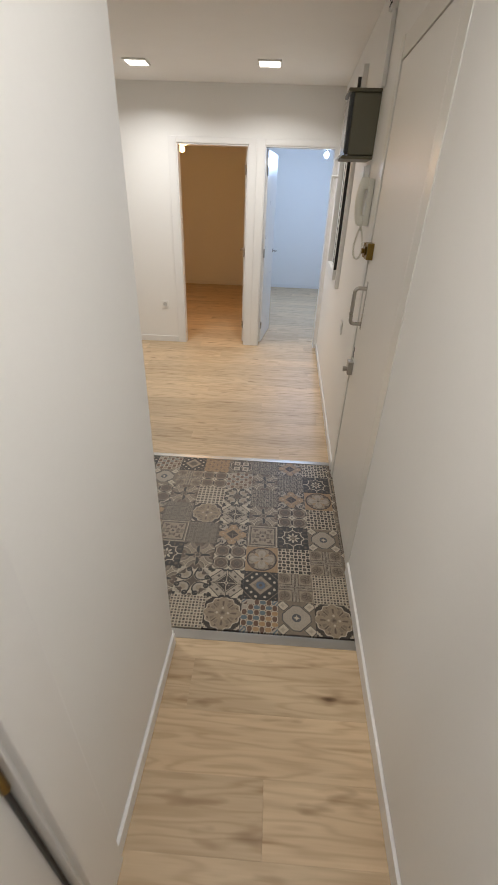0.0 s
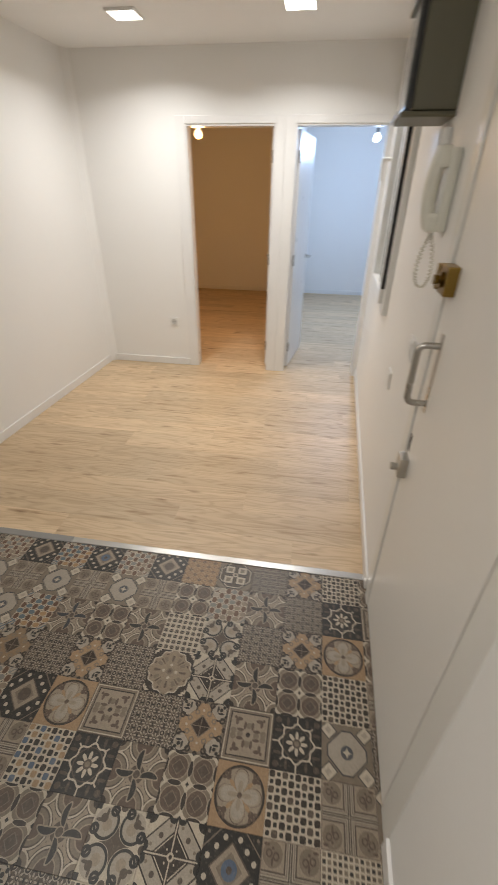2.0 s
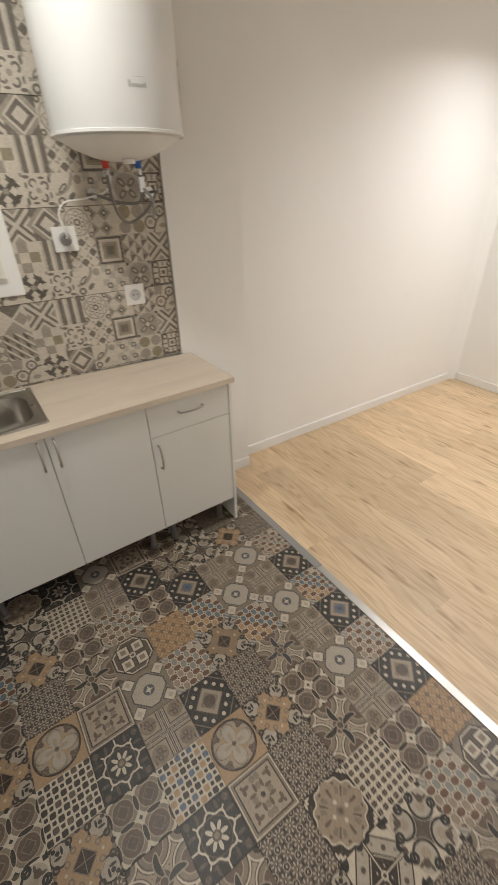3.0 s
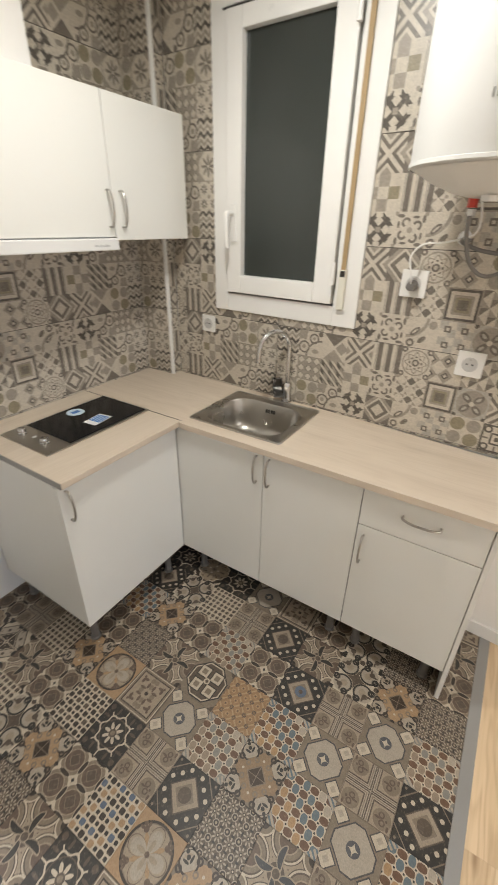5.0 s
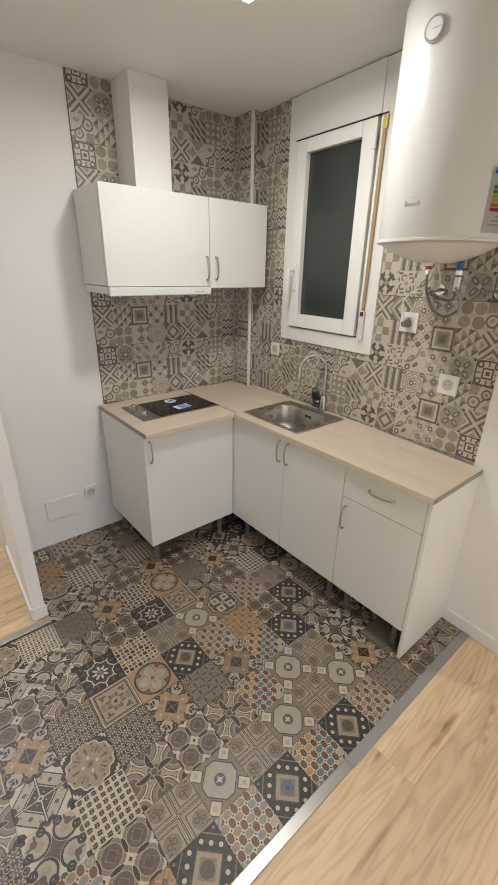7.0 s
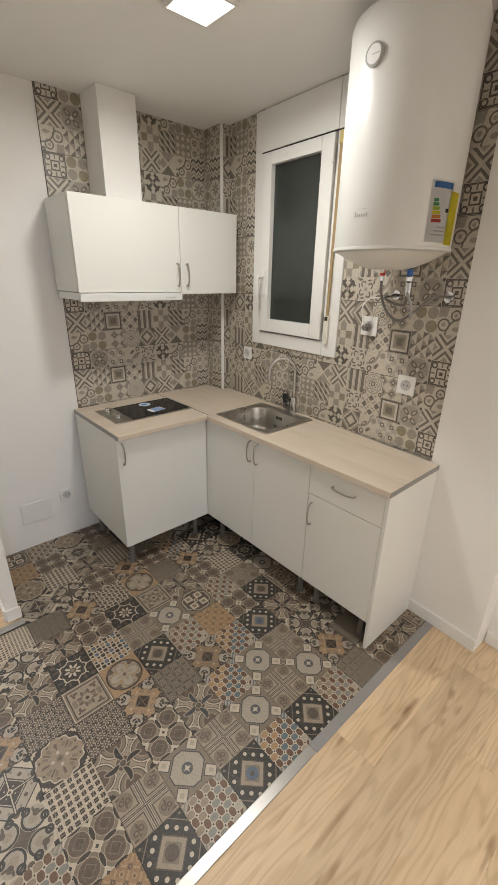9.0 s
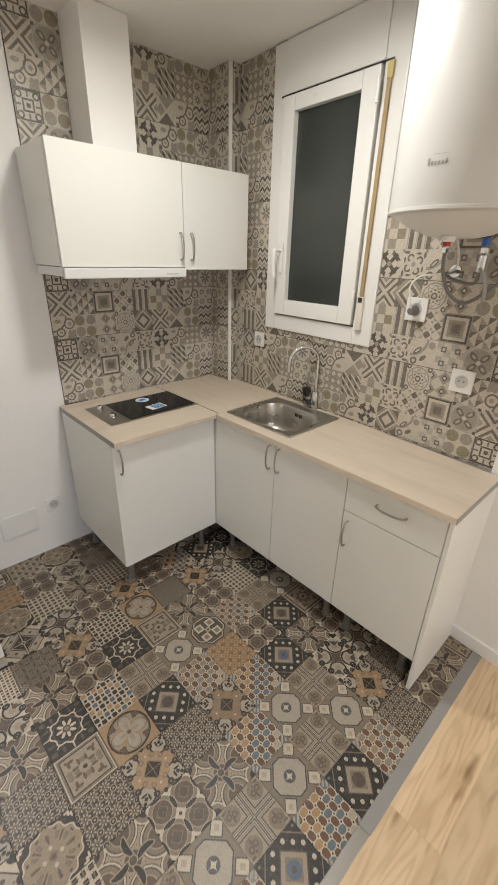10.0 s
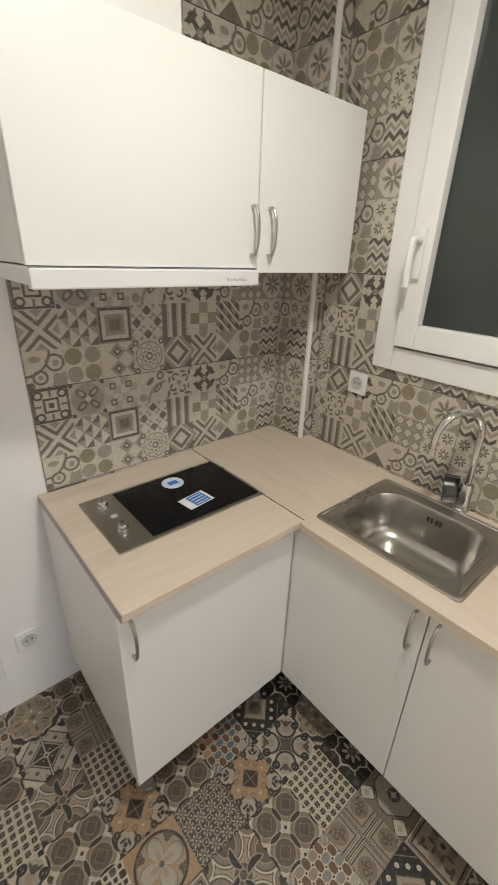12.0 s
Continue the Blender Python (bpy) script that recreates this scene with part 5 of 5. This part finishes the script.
loops += [well(d, r, z) for d, r, z in ((0.0, 0.092, 0.0035), (0.003, 0.090, 0.0025), (0.007, 0.088, -0.006), (0.016, 0.084, -0.105), (0.022, 0.080, -0.125), (0.034, 0.072, -0.143), (0.052, 0.058, -0.152), (0.085, 0.035, -0.155))]
part("bowl", loft(loops), steel, sink, smooth=True)
part("drain", lathe([(0.036, 0.0), (0.036, 0.002), (0.028, 0.003), (0.024, 0.001)], 24), chrome, sink, m=pose((cx0 + cx1) / 2 + 0.01, (cy0 + cy1) / 2, -0.1548), smooth=True)
for k in (-1.7, -0.7, 0.7, 1.7):
    part("overflow_slot", box(-0.002, 0.002, -0.004, 0.004, -0.009, 0.009), shadow_gap, sink, m=pose(cx0 + 0.0625, (cy0 + cy1) / 2 + 0.012 * k, -0.035))

tap = thing("kitchen_tap", pose(-1.368, 2.474, TOP + 0.0005), "chrome gooseneck kitchen mixer tap with a flat lever", "tap")
part("base", lathe([(0.026, 0.0), (0.026, 0.005), (0.0215, 0.009), (0.0215, 0.092), (0.0195, 0.098), (0.0115, 0.100)], 28), chrome, tap, smooth=True)
sd = Vector((0.90, -0.44, 0)).normalized()
ARC, RISE = 0.082, 0.262
pts = [(0, 0, 0.097), (0, 0, 0.16), (0, 0, RISE - 0.03)]
for k in range(0, 10):
    a = math.pi * k / 9
    q = sd * (ARC * (1 - math.cos(a)))
    pts.append((q.x, q.y, RISE + ARC * math.sin(a)))
q = sd * (2 * ARC + 0.002)
pts.append((q.x, q.y, RISE - 0.03))
sp = part("spout", tube(pts, 0.0105, 16, steps=4), chrome, tap, smooth=True)
part("nozzle", cyl(0.0125, 0.0125, 0.02, pose(q.x, q.y, RISE - 0.034), 20), chrome, sp, smooth=True)
lv = part("lever", cyl(0.013, 0.013, 0.03, pose(0.006, -0.026, 0.062, 90), 20), chrome, tap, smooth=True)
part("lever_blade", box(-0.007, 0.007, -0.024, 0.024, -0.03, 0.075, 0.006, 3), dark_chrome, lv, "flat dark mirror lever", pose(0.022, -0.036, 0.048, 4, 8, 18), smooth=True)

# ---- kitchen window ----
def ylen(y): return -(y - 2.06) * 1.0015


wk = thing("window_1", west_at(2.06, 0, TILE_T), "white plastic kitchen window with dark frosted glass", "window", kind="structure")


def wbox(y0, y1, o0, o1, z0, z1, b=0.004):
    return box(ylen(y1), ylen(y0), o0, o1, z0, z1, b)


FO = 0.010
part("window_frame", wbox(2.037, 2.115, -0.06, FO, 1.255, CEIL - 0.0035), pvc, wk)
part("window_frame", wbox(2.66, 2.764, -0.06, FO, 1.255, CEIL - 0.0035), pvc, wk)
part("window_frame", wbox(2.1155, 2.6595, -0.06, FO, 1.255, 1.334), pvc, wk)
part("shutter_box", wbox(2.1155, 2.6595, -0.06, FO + 0.004, 2.326, CEIL - 0.0035), pvc, wk)
part("shutter_gap", wbox(2.10, 2.70, FO + 0.0005, FO + 0.0045, 2.319, 2.3245, 0), shadow_gap, wk)
part("top_joint", wbox(2.037, 2.764, -0.05, FO - 0.004, CEIL - 0.0032, CEIL - 0.0008, 0), shadow_gap, wk)
sa = part("sash", wbox(2.121, 2.196, -0.04, FO + 0.014, 1.342, 2.316), pvc, wk)
part("sash_stile", wbox(2.570, 2.652, -0.04, FO + 0.014, 1.342, 2.316), pvc, sa)
part("sash_rail", wbox(2.1965, 2.5695, -0.04, FO + 0.014, 1.342, 1.418), pvc, sa)
part("sash_rail", wbox(2.1965, 2.5695, -0.04, FO + 0.014, 2.253, 2.316), pvc, sa)
part("gasket", wbox(2.192, 2.574, -0.017, -0.011, 1.414, 2.257, 0), black, sa)
part("pane", wbox(2.1968, 2.5692, -0.0105, -0.005, 1.4183, 2.2527, 0), frosted, sa)
hnd = part("window_handle", wbox(2.151, 2.175, FO + 0.0145, FO + 0.026, 1.555, 1.70, 0.005), pvc, sa, "white plastic window handle")
part("grip", tube([(ylen(2.163), FO + 0.03, 1.665), (ylen(2.163), FO + 0.062, 1.665), (ylen(2.163), FO + 0.07, 1.655), (ylen(2.163), FO + 0.072, 1.60), (ylen(2.163), FO + 0.068, 1.535)], 0.011), pvc, hnd, smooth=True)
for z in (1.46, 2.23):
    part("hinge", cyl(0.009, 0.009, 0.08, pose(ylen(2.657), FO + 0.024, z), 14), pvc, sa, smooth=True)

strap = thing("shutter_strap", west_at(2.06, 0, TILE_T), "golden brown roller shutter strap beside the window", "shutter strap")
part("strap", wbox(2.683, 2.702, FO + 0.006, FO + 0.010, 1.47, 2.28, 0.001), strap_mat, strap)
part("strap_guide", wbox(2.681, 2.706, FO + 0.0005, FO + 0.014, 2.262, 2.315, 0.003), gold_plastic, strap)
part("strap_winder", wbox(2.679, 2.709, FO + 0.0005, FO + 0.016, 1.325, 1.475, 0.004), ivory, strap, "ivory plastic strap winder")
part("winder_slot", wbox(2.684, 2.704, FO + 0.0165, FO + 0.018, 1.45, 1.472, 0), shadow_gap, strap)
# unseen dark boards, added so that both windows back onto darkness
tagged(part("outside_backdrop", box(-2.35, -2.30, 1.0, 4.2, 0.6, 3.2), slate), "dark backdrop added outside the kitchen window", "backdrop", kind="structure")
tagged(part("stair_backdrop", box(2.1, 2.15, 3.9, 6.0, 0.4, 3.0), slate), "dark backdrop added outside the narrow window", "backdrop", kind="structure")

# ---- water heater ----
HR, HZ0, HZ1 = 0.222, 1.763, 2.478
heat = thing("water_heater", pose(-1.112, 3.17, 0), "white enamel cylindrical electric water heater on the wall", "water heater")
prof = [(HR - 0.012, HZ0), (HR - 0.003, HZ0 + 0.004), (HR, HZ0 + 0.014), (HR, HZ1 - 0.03), (HR - 0.006, HZ1 - 0.012), (HR - 0.03, HZ1), (0.05, HZ1 + 0.012)]
part("tank", lathe(prof, 72), enamel, heat, smooth=True)
part("bottom_cover", lathe([(0.055, HZ0 - 0.062), (0.10, HZ0 - 0.052), (0.16, HZ0 - 0.028), (HR - 0.025, HZ0 - 0.006), (HR - 0.013, HZ0 - 0.001)], 60), plastic, heat, smooth=True)
part("bottom_knob", cyl(0.02, 0.022, 0.014, pose(0.06, 0.0, HZ0 - 0.066), 20), plastic, heat, smooth=True)
part("lip_ring", lathe([(HR - 0.002, HZ0 + 0.002), (HR + 0.003, HZ0 + 0.004), (HR + 0.003, HZ0 + 0.012), (HR - 0.002, HZ0 + 0.014)], 72, False), enamel, heat, smooth=True)
ga = part("thermometer", lathe([(0.033, 0.0), (0.033, 0.010), (0.028, 0.013), (0.026, 0.0105), (0.0005, 0.0105)], 32, False), dial_grey, heat, "round temperature dial", pose(HR - 0.004, -0.012, 2.33, 0, 90, 0), smooth=True)
part("dial_face", cyl(0.026, 0.026, 0.001, pose(0, 0, 0.0115), 28), white_paper, ga)
part("needle", box(-0.001, 0.001, -0.004, 0.022, 0.0125, 0.0135), grey_ink, ga)
part("wall_bracket", box(-HR - 0.012, -HR + 0.04, -0.15, 0.15, 1.95, 2.0), steel, heat)


def curved(name, a0, a1, z0, z1, lift, mat, parent, label=""):
    """A thin patch on the tank between two angles in degrees."""
    bm = bmesh.new()
    n = max(2, int(abs(a1 - a0) / 4) + 1)
    for rr in (HR + lift,):
        rows = [[bm.verts.new((rr * math.cos(radians(a0 + (a1 - a0) * k / n)), rr * math.sin(radians(a0 + (a1 - a0) * k / n)), z)) for k in range(n + 1)] for z in (z0, z1)]
        for k in range(n):
            bm.faces.new((rows[0][k], rows[0][k + 1], rows[1][k + 1], rows[1][k]))
    r = bmesh.ops.solidify(bm, geom=bm.faces[:], thickness=-0.0006)
    return part(name, bm, mat, parent, label)


for k in range(6):
    curved("logo_mark", -7.5 + 2.5 * k, -6.1 + 2.5 * k, 1.872, 1.881 + (0.008 if k == 0 else 0.004 if k == 5 else 0), 0.0012, grey_ink, heat)
curved("logo_mark", -4.0, 7.0, 1.8965, 1.8975, 0.0012, grey_ink, heat)
en = curved("energy_label", 60, 87, 1.79, 1.978, 0.001, white_paper, heat, "white energy rating label with coloured bars")
curved("label_header", 62.5, 84.5, 1.956, 1.974, 0.002, blue_paper, en)
for k, (mt, w) in enumerate(((green_ink, 5), (green_ink, 6.2), (lime_ink, 7.4), (yellow_paper, 8.6), (orange_ink, 9.8), (red_plastic, 11))):
    curved("rating_bar", 64, 64 + w, 1.915 - 0.0125 * k, 1.925 - 0.0125 * k, 0.002, mt, en)
curved("rating_mark", 79, 82.5, 1.885, 1.897, 0.002, black, en)
for k in range(3):
    curved("label_text", 65 + 3 * k, 81, 1.812 + 0.012 * k, 1.816 + 0.012 * k, 0.002, grey_ink, en)
curved("yellow_notice", 83.5, 98, 1.784, 1.95, 0.004, yellow_paper, heat, "bright yellow paper notice")

pipes = thing("heater_pipework", pose(-1.16, 3.0, 0), "red and blue marked water connections under the heater", "pipework")
for n, y, mt, lab in (("hot_union", 3.12, red_plastic, "red union nut"), ("cold_union", 3.245, blue_plastic, "blue union nut")):
    part("stub", cyl(0.009, 0.009, 0.06, pose(0, y - 3.0, 1.735), 14), black, pipes, smooth=True)
    part(n, cyl(0.0135, 0.0135, 0.024, pose(0, y - 3.0, 1.692), 6), mt, pipes, lab)
    part("nut", cyl(0.013, 0.013, 0.016, pose(0, y - 3.0, 1.668), 6), chrome, pipes)
part("hot_hose", tube([(0, 0.12, 1.662), (-0.005, 0.125, 1.60), (-0.03, 0.15, 1.53), (-0.05, 0.20, 1.50), (-0.03, 0.27, 1.54), (-0.06, 0.33, 1.60), (-0.16, 0.345, 1.60)], 0.006), leg_metal, pipes, "braided steel hose", smooth=True)
part("cold_hose", tube([(0, 0.245, 1.662), (0.0, 0.245, 1.62), (-0.01, 0.235, 1.57), (-0.04, 0.17, 1.57), (-0.06, 0.11, 1.59), (-0.165, 0.10, 1.60)], 0.006), leg_metal, pipes, "braided steel hose", smooth=True)
part("safety_valve", cyl(0.013, 0.013, 0.05, pose(0.0, 0.248, 1.628), 14), chrome, pipes, smooth=True)
part("drain_tube", tube([(0.012, 0.25, 1.615), (0.02, 0.275, 1.58), (0.01, 0.28, 1.545), (0.005, 0.278, 1.515)], 0.006), grey_plastic, pipes, smooth=True)
for y in (0.10, 0.345):
    part("wall_rose", cyl(0.022, 0.022, 0.01, pose(-0.172, y, 1.60, 0, 90), 20), chrome, pipes, smooth=True)

# ---- tile and plank pieces ----
TW, TH = 1.03, 0.342
CW, CH = TW / 9, TH / 3
PRINT_A = ("SowRDXYoz", "XtFdicuS*", "mrqlskSgf")      # from the bottom row up
PRINT_B = ("StwRiXYSz", "XrFdscug*", "moqlDkSof")


def tile_piece(parent, rect, tu, tv, turned, rows):
    """One wall tile, cut to the rectangle (p0, p1, z0, z1); p runs to the right as one faces the wall."""
    g = 0.0013
    p0, p1, z0, z1 = max(rect[0], tu + g), min(rect[1], tu + TW - g), max(rect[2], tv + g), min(rect[3], tv + TH - g)
    if p1 - p0 < 0.006 or z1 - z0 < 0.006:
        return
    verts, faces, uvs, mats = [], [], [], []
    for i in range(9):
        for j in range(3):
            a0, a1 = tu + i * CW, tu + (i + 1) * CW
            b0, b1 = tv + j * CH, tv + (j + 1) * CH
            c0, c1, d0, d1 = max(a0, p0), min(a1, p1), max(b0, z0), min(b1, z1)
            if c1 - c0 < 1e-4 or d1 - d0 < 1e-4:
                continue
            n = len(verts)
            for p, z in ((c0, d0), (c1, d0), (c1, d1), (c0, d1)):
                verts.append((-p, TILE_T, z))
            faces.append((n, n + 1, n + 2, n + 3))
            k = rows[2 - j][8 - i] if turned else rows[j][i]
            mats.append(WALL_KEYS.index(k))
            for p, z in ((c0, d0), (c1, d0), (c1, d1), (c0, d1)):
                u, v = (p - a0) / CW, (z - b0) / CH
                uvs.append((1 - u, 1 - v) if turned else (u, v))
    n = len(verts)
    for p, z in ((p0, z0), (p1, z0), (p1, z1), (p0, z1)):
        verts += [(-p, TILE_T, z), (-p, 0.001, z)]
    for k in range(4):
        a, b = n + 2 * k, n + 2 * ((k + 1) % 4)
        faces.append((a, a + 1, b + 1, b))
        mats.append(len(WALL_KEYS))
        uvs += [(0, 0)] * 4
    me = bpy.data.meshes.new("tile")
    me.from_pydata(verts, [], faces)
    for k in WALL_KEYS:
        me.materials.append(wall_mats[k])
    me.materials.append(tile_side)
    me.polygons.foreach_set("material_index", mats)
    lay = me.uv_layers.new(name="print")
    lay.data.foreach_set("uv", [c for uv in uvs for c in uv])
    o = new("tile", me)
    o.parent = parent


def tiled(name, m, rects, starts, label):
    """Tiles over the rectangles of a wall; starts: (p of a tile's left end, turned, prints, first course, last course)."""
    t = thing(name, m, label, "wall tiles", kind="structure")
    bm = bmesh.new()
    for r in rects:
        add_box(bm, -r[1], -r[0], 0.0008, TILE_T - 0.004, r[2], r[3])
    part("grout", bm, grout, t)
    for r in rects:
        for tu, turned, rows, c0, c1 in starts:
            for k in range(c0, c1):
                tile_piece(t, r, tu, 1.219 + k * TH, turned, rows)
    return t


tiled("tiles_south", pose(0, HOB_Y, 0), [(0.347, -COL_X - 0.001, TOP + 0.0005, CEIL - 0.001)], [(0.347, False, PRINT_A, -2, 2), (0.347, False, PRINT_B, 2, 5)], "grey patchwork patterned tiles behind the hob")
wt0 = west_at(WIN_0[1], 0)
tiled("tiles_west", wt0, [(0.206, 0.476, TOP + 0.0005, CEIL - 0.001), (0.476, 1.206, TOP + 0.0005, 1.2545), (1.206, 1.852, TOP + 0.0005, CEIL - 0.001)], [(-0.19, False, PRINT_B, -2, 1), (0.84, True, PRINT_B, -2, 0), (-0.532, False, PRINT_A, 1, 2), (-0.532, False, PRINT_B, 2, 5), (0.84, True, PRINT_A, 0, 5)], "grey patchwork patterned tiles around the kitchen window")
tiled("tiles_casing", pose(COL_X, HOB_Y, 0, 0, 0, -90), [(0.0115, COL_Y - HOB_Y, TOP + 0.0005, CEIL - 0.001)], [(-0.84, False, PRINT_A, -2, 2), (-0.84, False, PRINT_B, 2, 5)], "grey patchwork patterned tiles on the pipe casing")
tiled("tiles_casing_side", pose(0, COL_Y, 0), [(-COL_X + 0.005, 1.43, TOP + 0.0005, CEIL - 0.001)], [(0.9, False, PRINT_A, -2, 5)], "narrow patterned tile strip on the pipe casing")

# kitchen floor: columns run with x from -1.309, rows with y from 1.64
PITCH = 0.168
ROWS_BY_J = {
    -7: "QRVTFPXQMhA......",
    -6: "LPhGQRKTXQE......",
    -5: "FTRPVMRWPWM......",
    -4: "XQWKsHQOQLX......",
    -3: "hVsMLORCGORDMHVMR",
    -2: "QFRKWQPFKQPLXSTDR",
    -1: "TLQVThAVTBKPQCGTV",
    0: "QPRFsQEhsCFROFKVR",
    1: "RTLQPSHNROR" + "MXPQGT",
    2: "XFQLLTVHpQPWLROCQ",
    3: "QRPROVTVTVTQhPRKF",
    4: "hFPQRhsHShsEARoGQ".replace("o", "O"),
}
floor_k = thing("floor_kitchen", pose(0, 0, 0), "patchwork cement-look floor of small patterned squares", "floor", kind="structure")


def floor_mesh(key):
    s, i, d = PITCH / 2 - 0.0002, PITCH / 2 - 0.0007, 0.009
    vs = [(-i, -i, 0), (i, -i, 0), (i, i, 0), (-i, i, 0), (-s, -s, -0.0008), (s, -s, -0.0008), (s, s, -0.0008), (-s, s, -0.0008), (-s, -s, -d), (s, -s, -d), (s, s, -d), (-s, s, -d)]
    fs = [(0, 1, 2, 3)] + [(k, 4 + k, 4 + (k + 1) % 4, (k + 1) % 4) for k in range(4)] + [(4 + k, 8 + k, 8 + (k + 1) % 4, 4 + (k + 1) % 4) for k in range(4)]
    me = bpy.data.meshes.new("floor_tile")
    me.from_pydata(vs, [], fs)
    me.materials.append(floor_mats[key])
    lay = me.uv_layers.new(name="print")
    uv = []
    for p in me.polygons:
        for v in p.vertices:
            uv += [vs[v][0] / (2 * i) + 0.5, vs[v][1] / (2 * i) + 0.5]
    lay.data.foreach_set("uv", [min(max(c, 0.0), 1.0) for c in uv])
    return me


floor_meshes = {k: floor_mesh(k) for k in FLOOR_PRINTS}
for j, row in ROWS_BY_J.items():
    for i, key in enumerate(row):
        if key == ".":
            continue
        o = new("floor_tile", floor_meshes[key])
        o.parent = floor_k
        o.matrix_basis = pose(0.035 + (i - 9) * PITCH, 2.816 + j * PITCH, 0)

# oak planks
def planks(name, x0, x1, y0, y1, label, start_y):
    f = thing(name, pose(0, 0, 0), label, "floor", kind="structure")
    w, full = 0.193, 1.285
    y = start_y
    row = 0
    while y < y1:
        a, b = max(y, y0), min(y + w, y1)
        x = x0 - [0.15, 0.83, 0.46, 1.12, 0.30][row % 5]
        while x < x1:
            c, d = max(x, x0), min(x + full, x1)
            if b - a > 0.01 and d - c > 0.02:
                lx, ly = (d - c) / 2 - 0.0001, (b - a) / 2 - 0.0001
                bm = bmesh.new()
                k = 0.0007
                vs = [bm.verts.new(v) for v in ((-lx + k, -ly + k, 0), (lx - k, -ly + k, 0), (lx - k, ly - k, 0), (-lx + k, ly - k, 0), (-lx, -ly, -0.0004), (lx, -ly, -0.0004), (lx, ly, -0.0004), (-lx, ly, -0.0004), (-lx, -ly, -0.01), (lx, -ly, -0.01), (lx, ly, -0.01), (-lx, ly, -0.01))]
                bm.faces.new(vs[0:4])
                for q in range(4):
                    bm.faces.new((vs[q], vs[4 + q], vs[4 + (q + 1) % 4], vs[(q + 1) % 4]))
                    bm.faces.new((vs[4 + q], vs[8 + q], vs[8 + (q + 1) % 4], vs[4 + (q + 1) % 4]))
                part("plank", bm, oak, f, m=pose((c + d) / 2, (a + b) / 2, 0))
            x += full
        y += w
        row += 1
    return f


planks("floor_living", -1.62, 1.42, 3.573, 6.30, "warm oak laminate plank floor of the living room", 3.573)
planks("floor_corridor", 0.2875, 1.20, -0.55, 2.19, "warm oak laminate plank floor of the corridor", -0.61)
planks("floor_bedrooms", -1.95, 2.95, 6.30, 10.2, "oak laminate plank floor of the bedrooms", 6.30 - 0.06)


def threshold(name, x0, x1, y0, y1, label):
    o = part(name, box(x0, x1, y0, y1, -0.004, 0.0035, 0.002), alu)
    return tagged(o, label, "threshold strip", kind="structure")


threshold("threshold_1", 0.286, 1.135, 2.176, 2.218, "polished aluminium threshold strip at the corridor")
threshold("threshold_2", -0.362, 1.165, 3.558, 3.596, "polished aluminium threshold strip at the living room")
edge = part("threshold_3", box(-1.31, -0.3635, 3.557, 3.598, -0.004, 0.003, 0.0015), dull_strip)
tagged(edge, "dull grey threshold strip beside the kitchen units", "threshold strip", kind="structure")
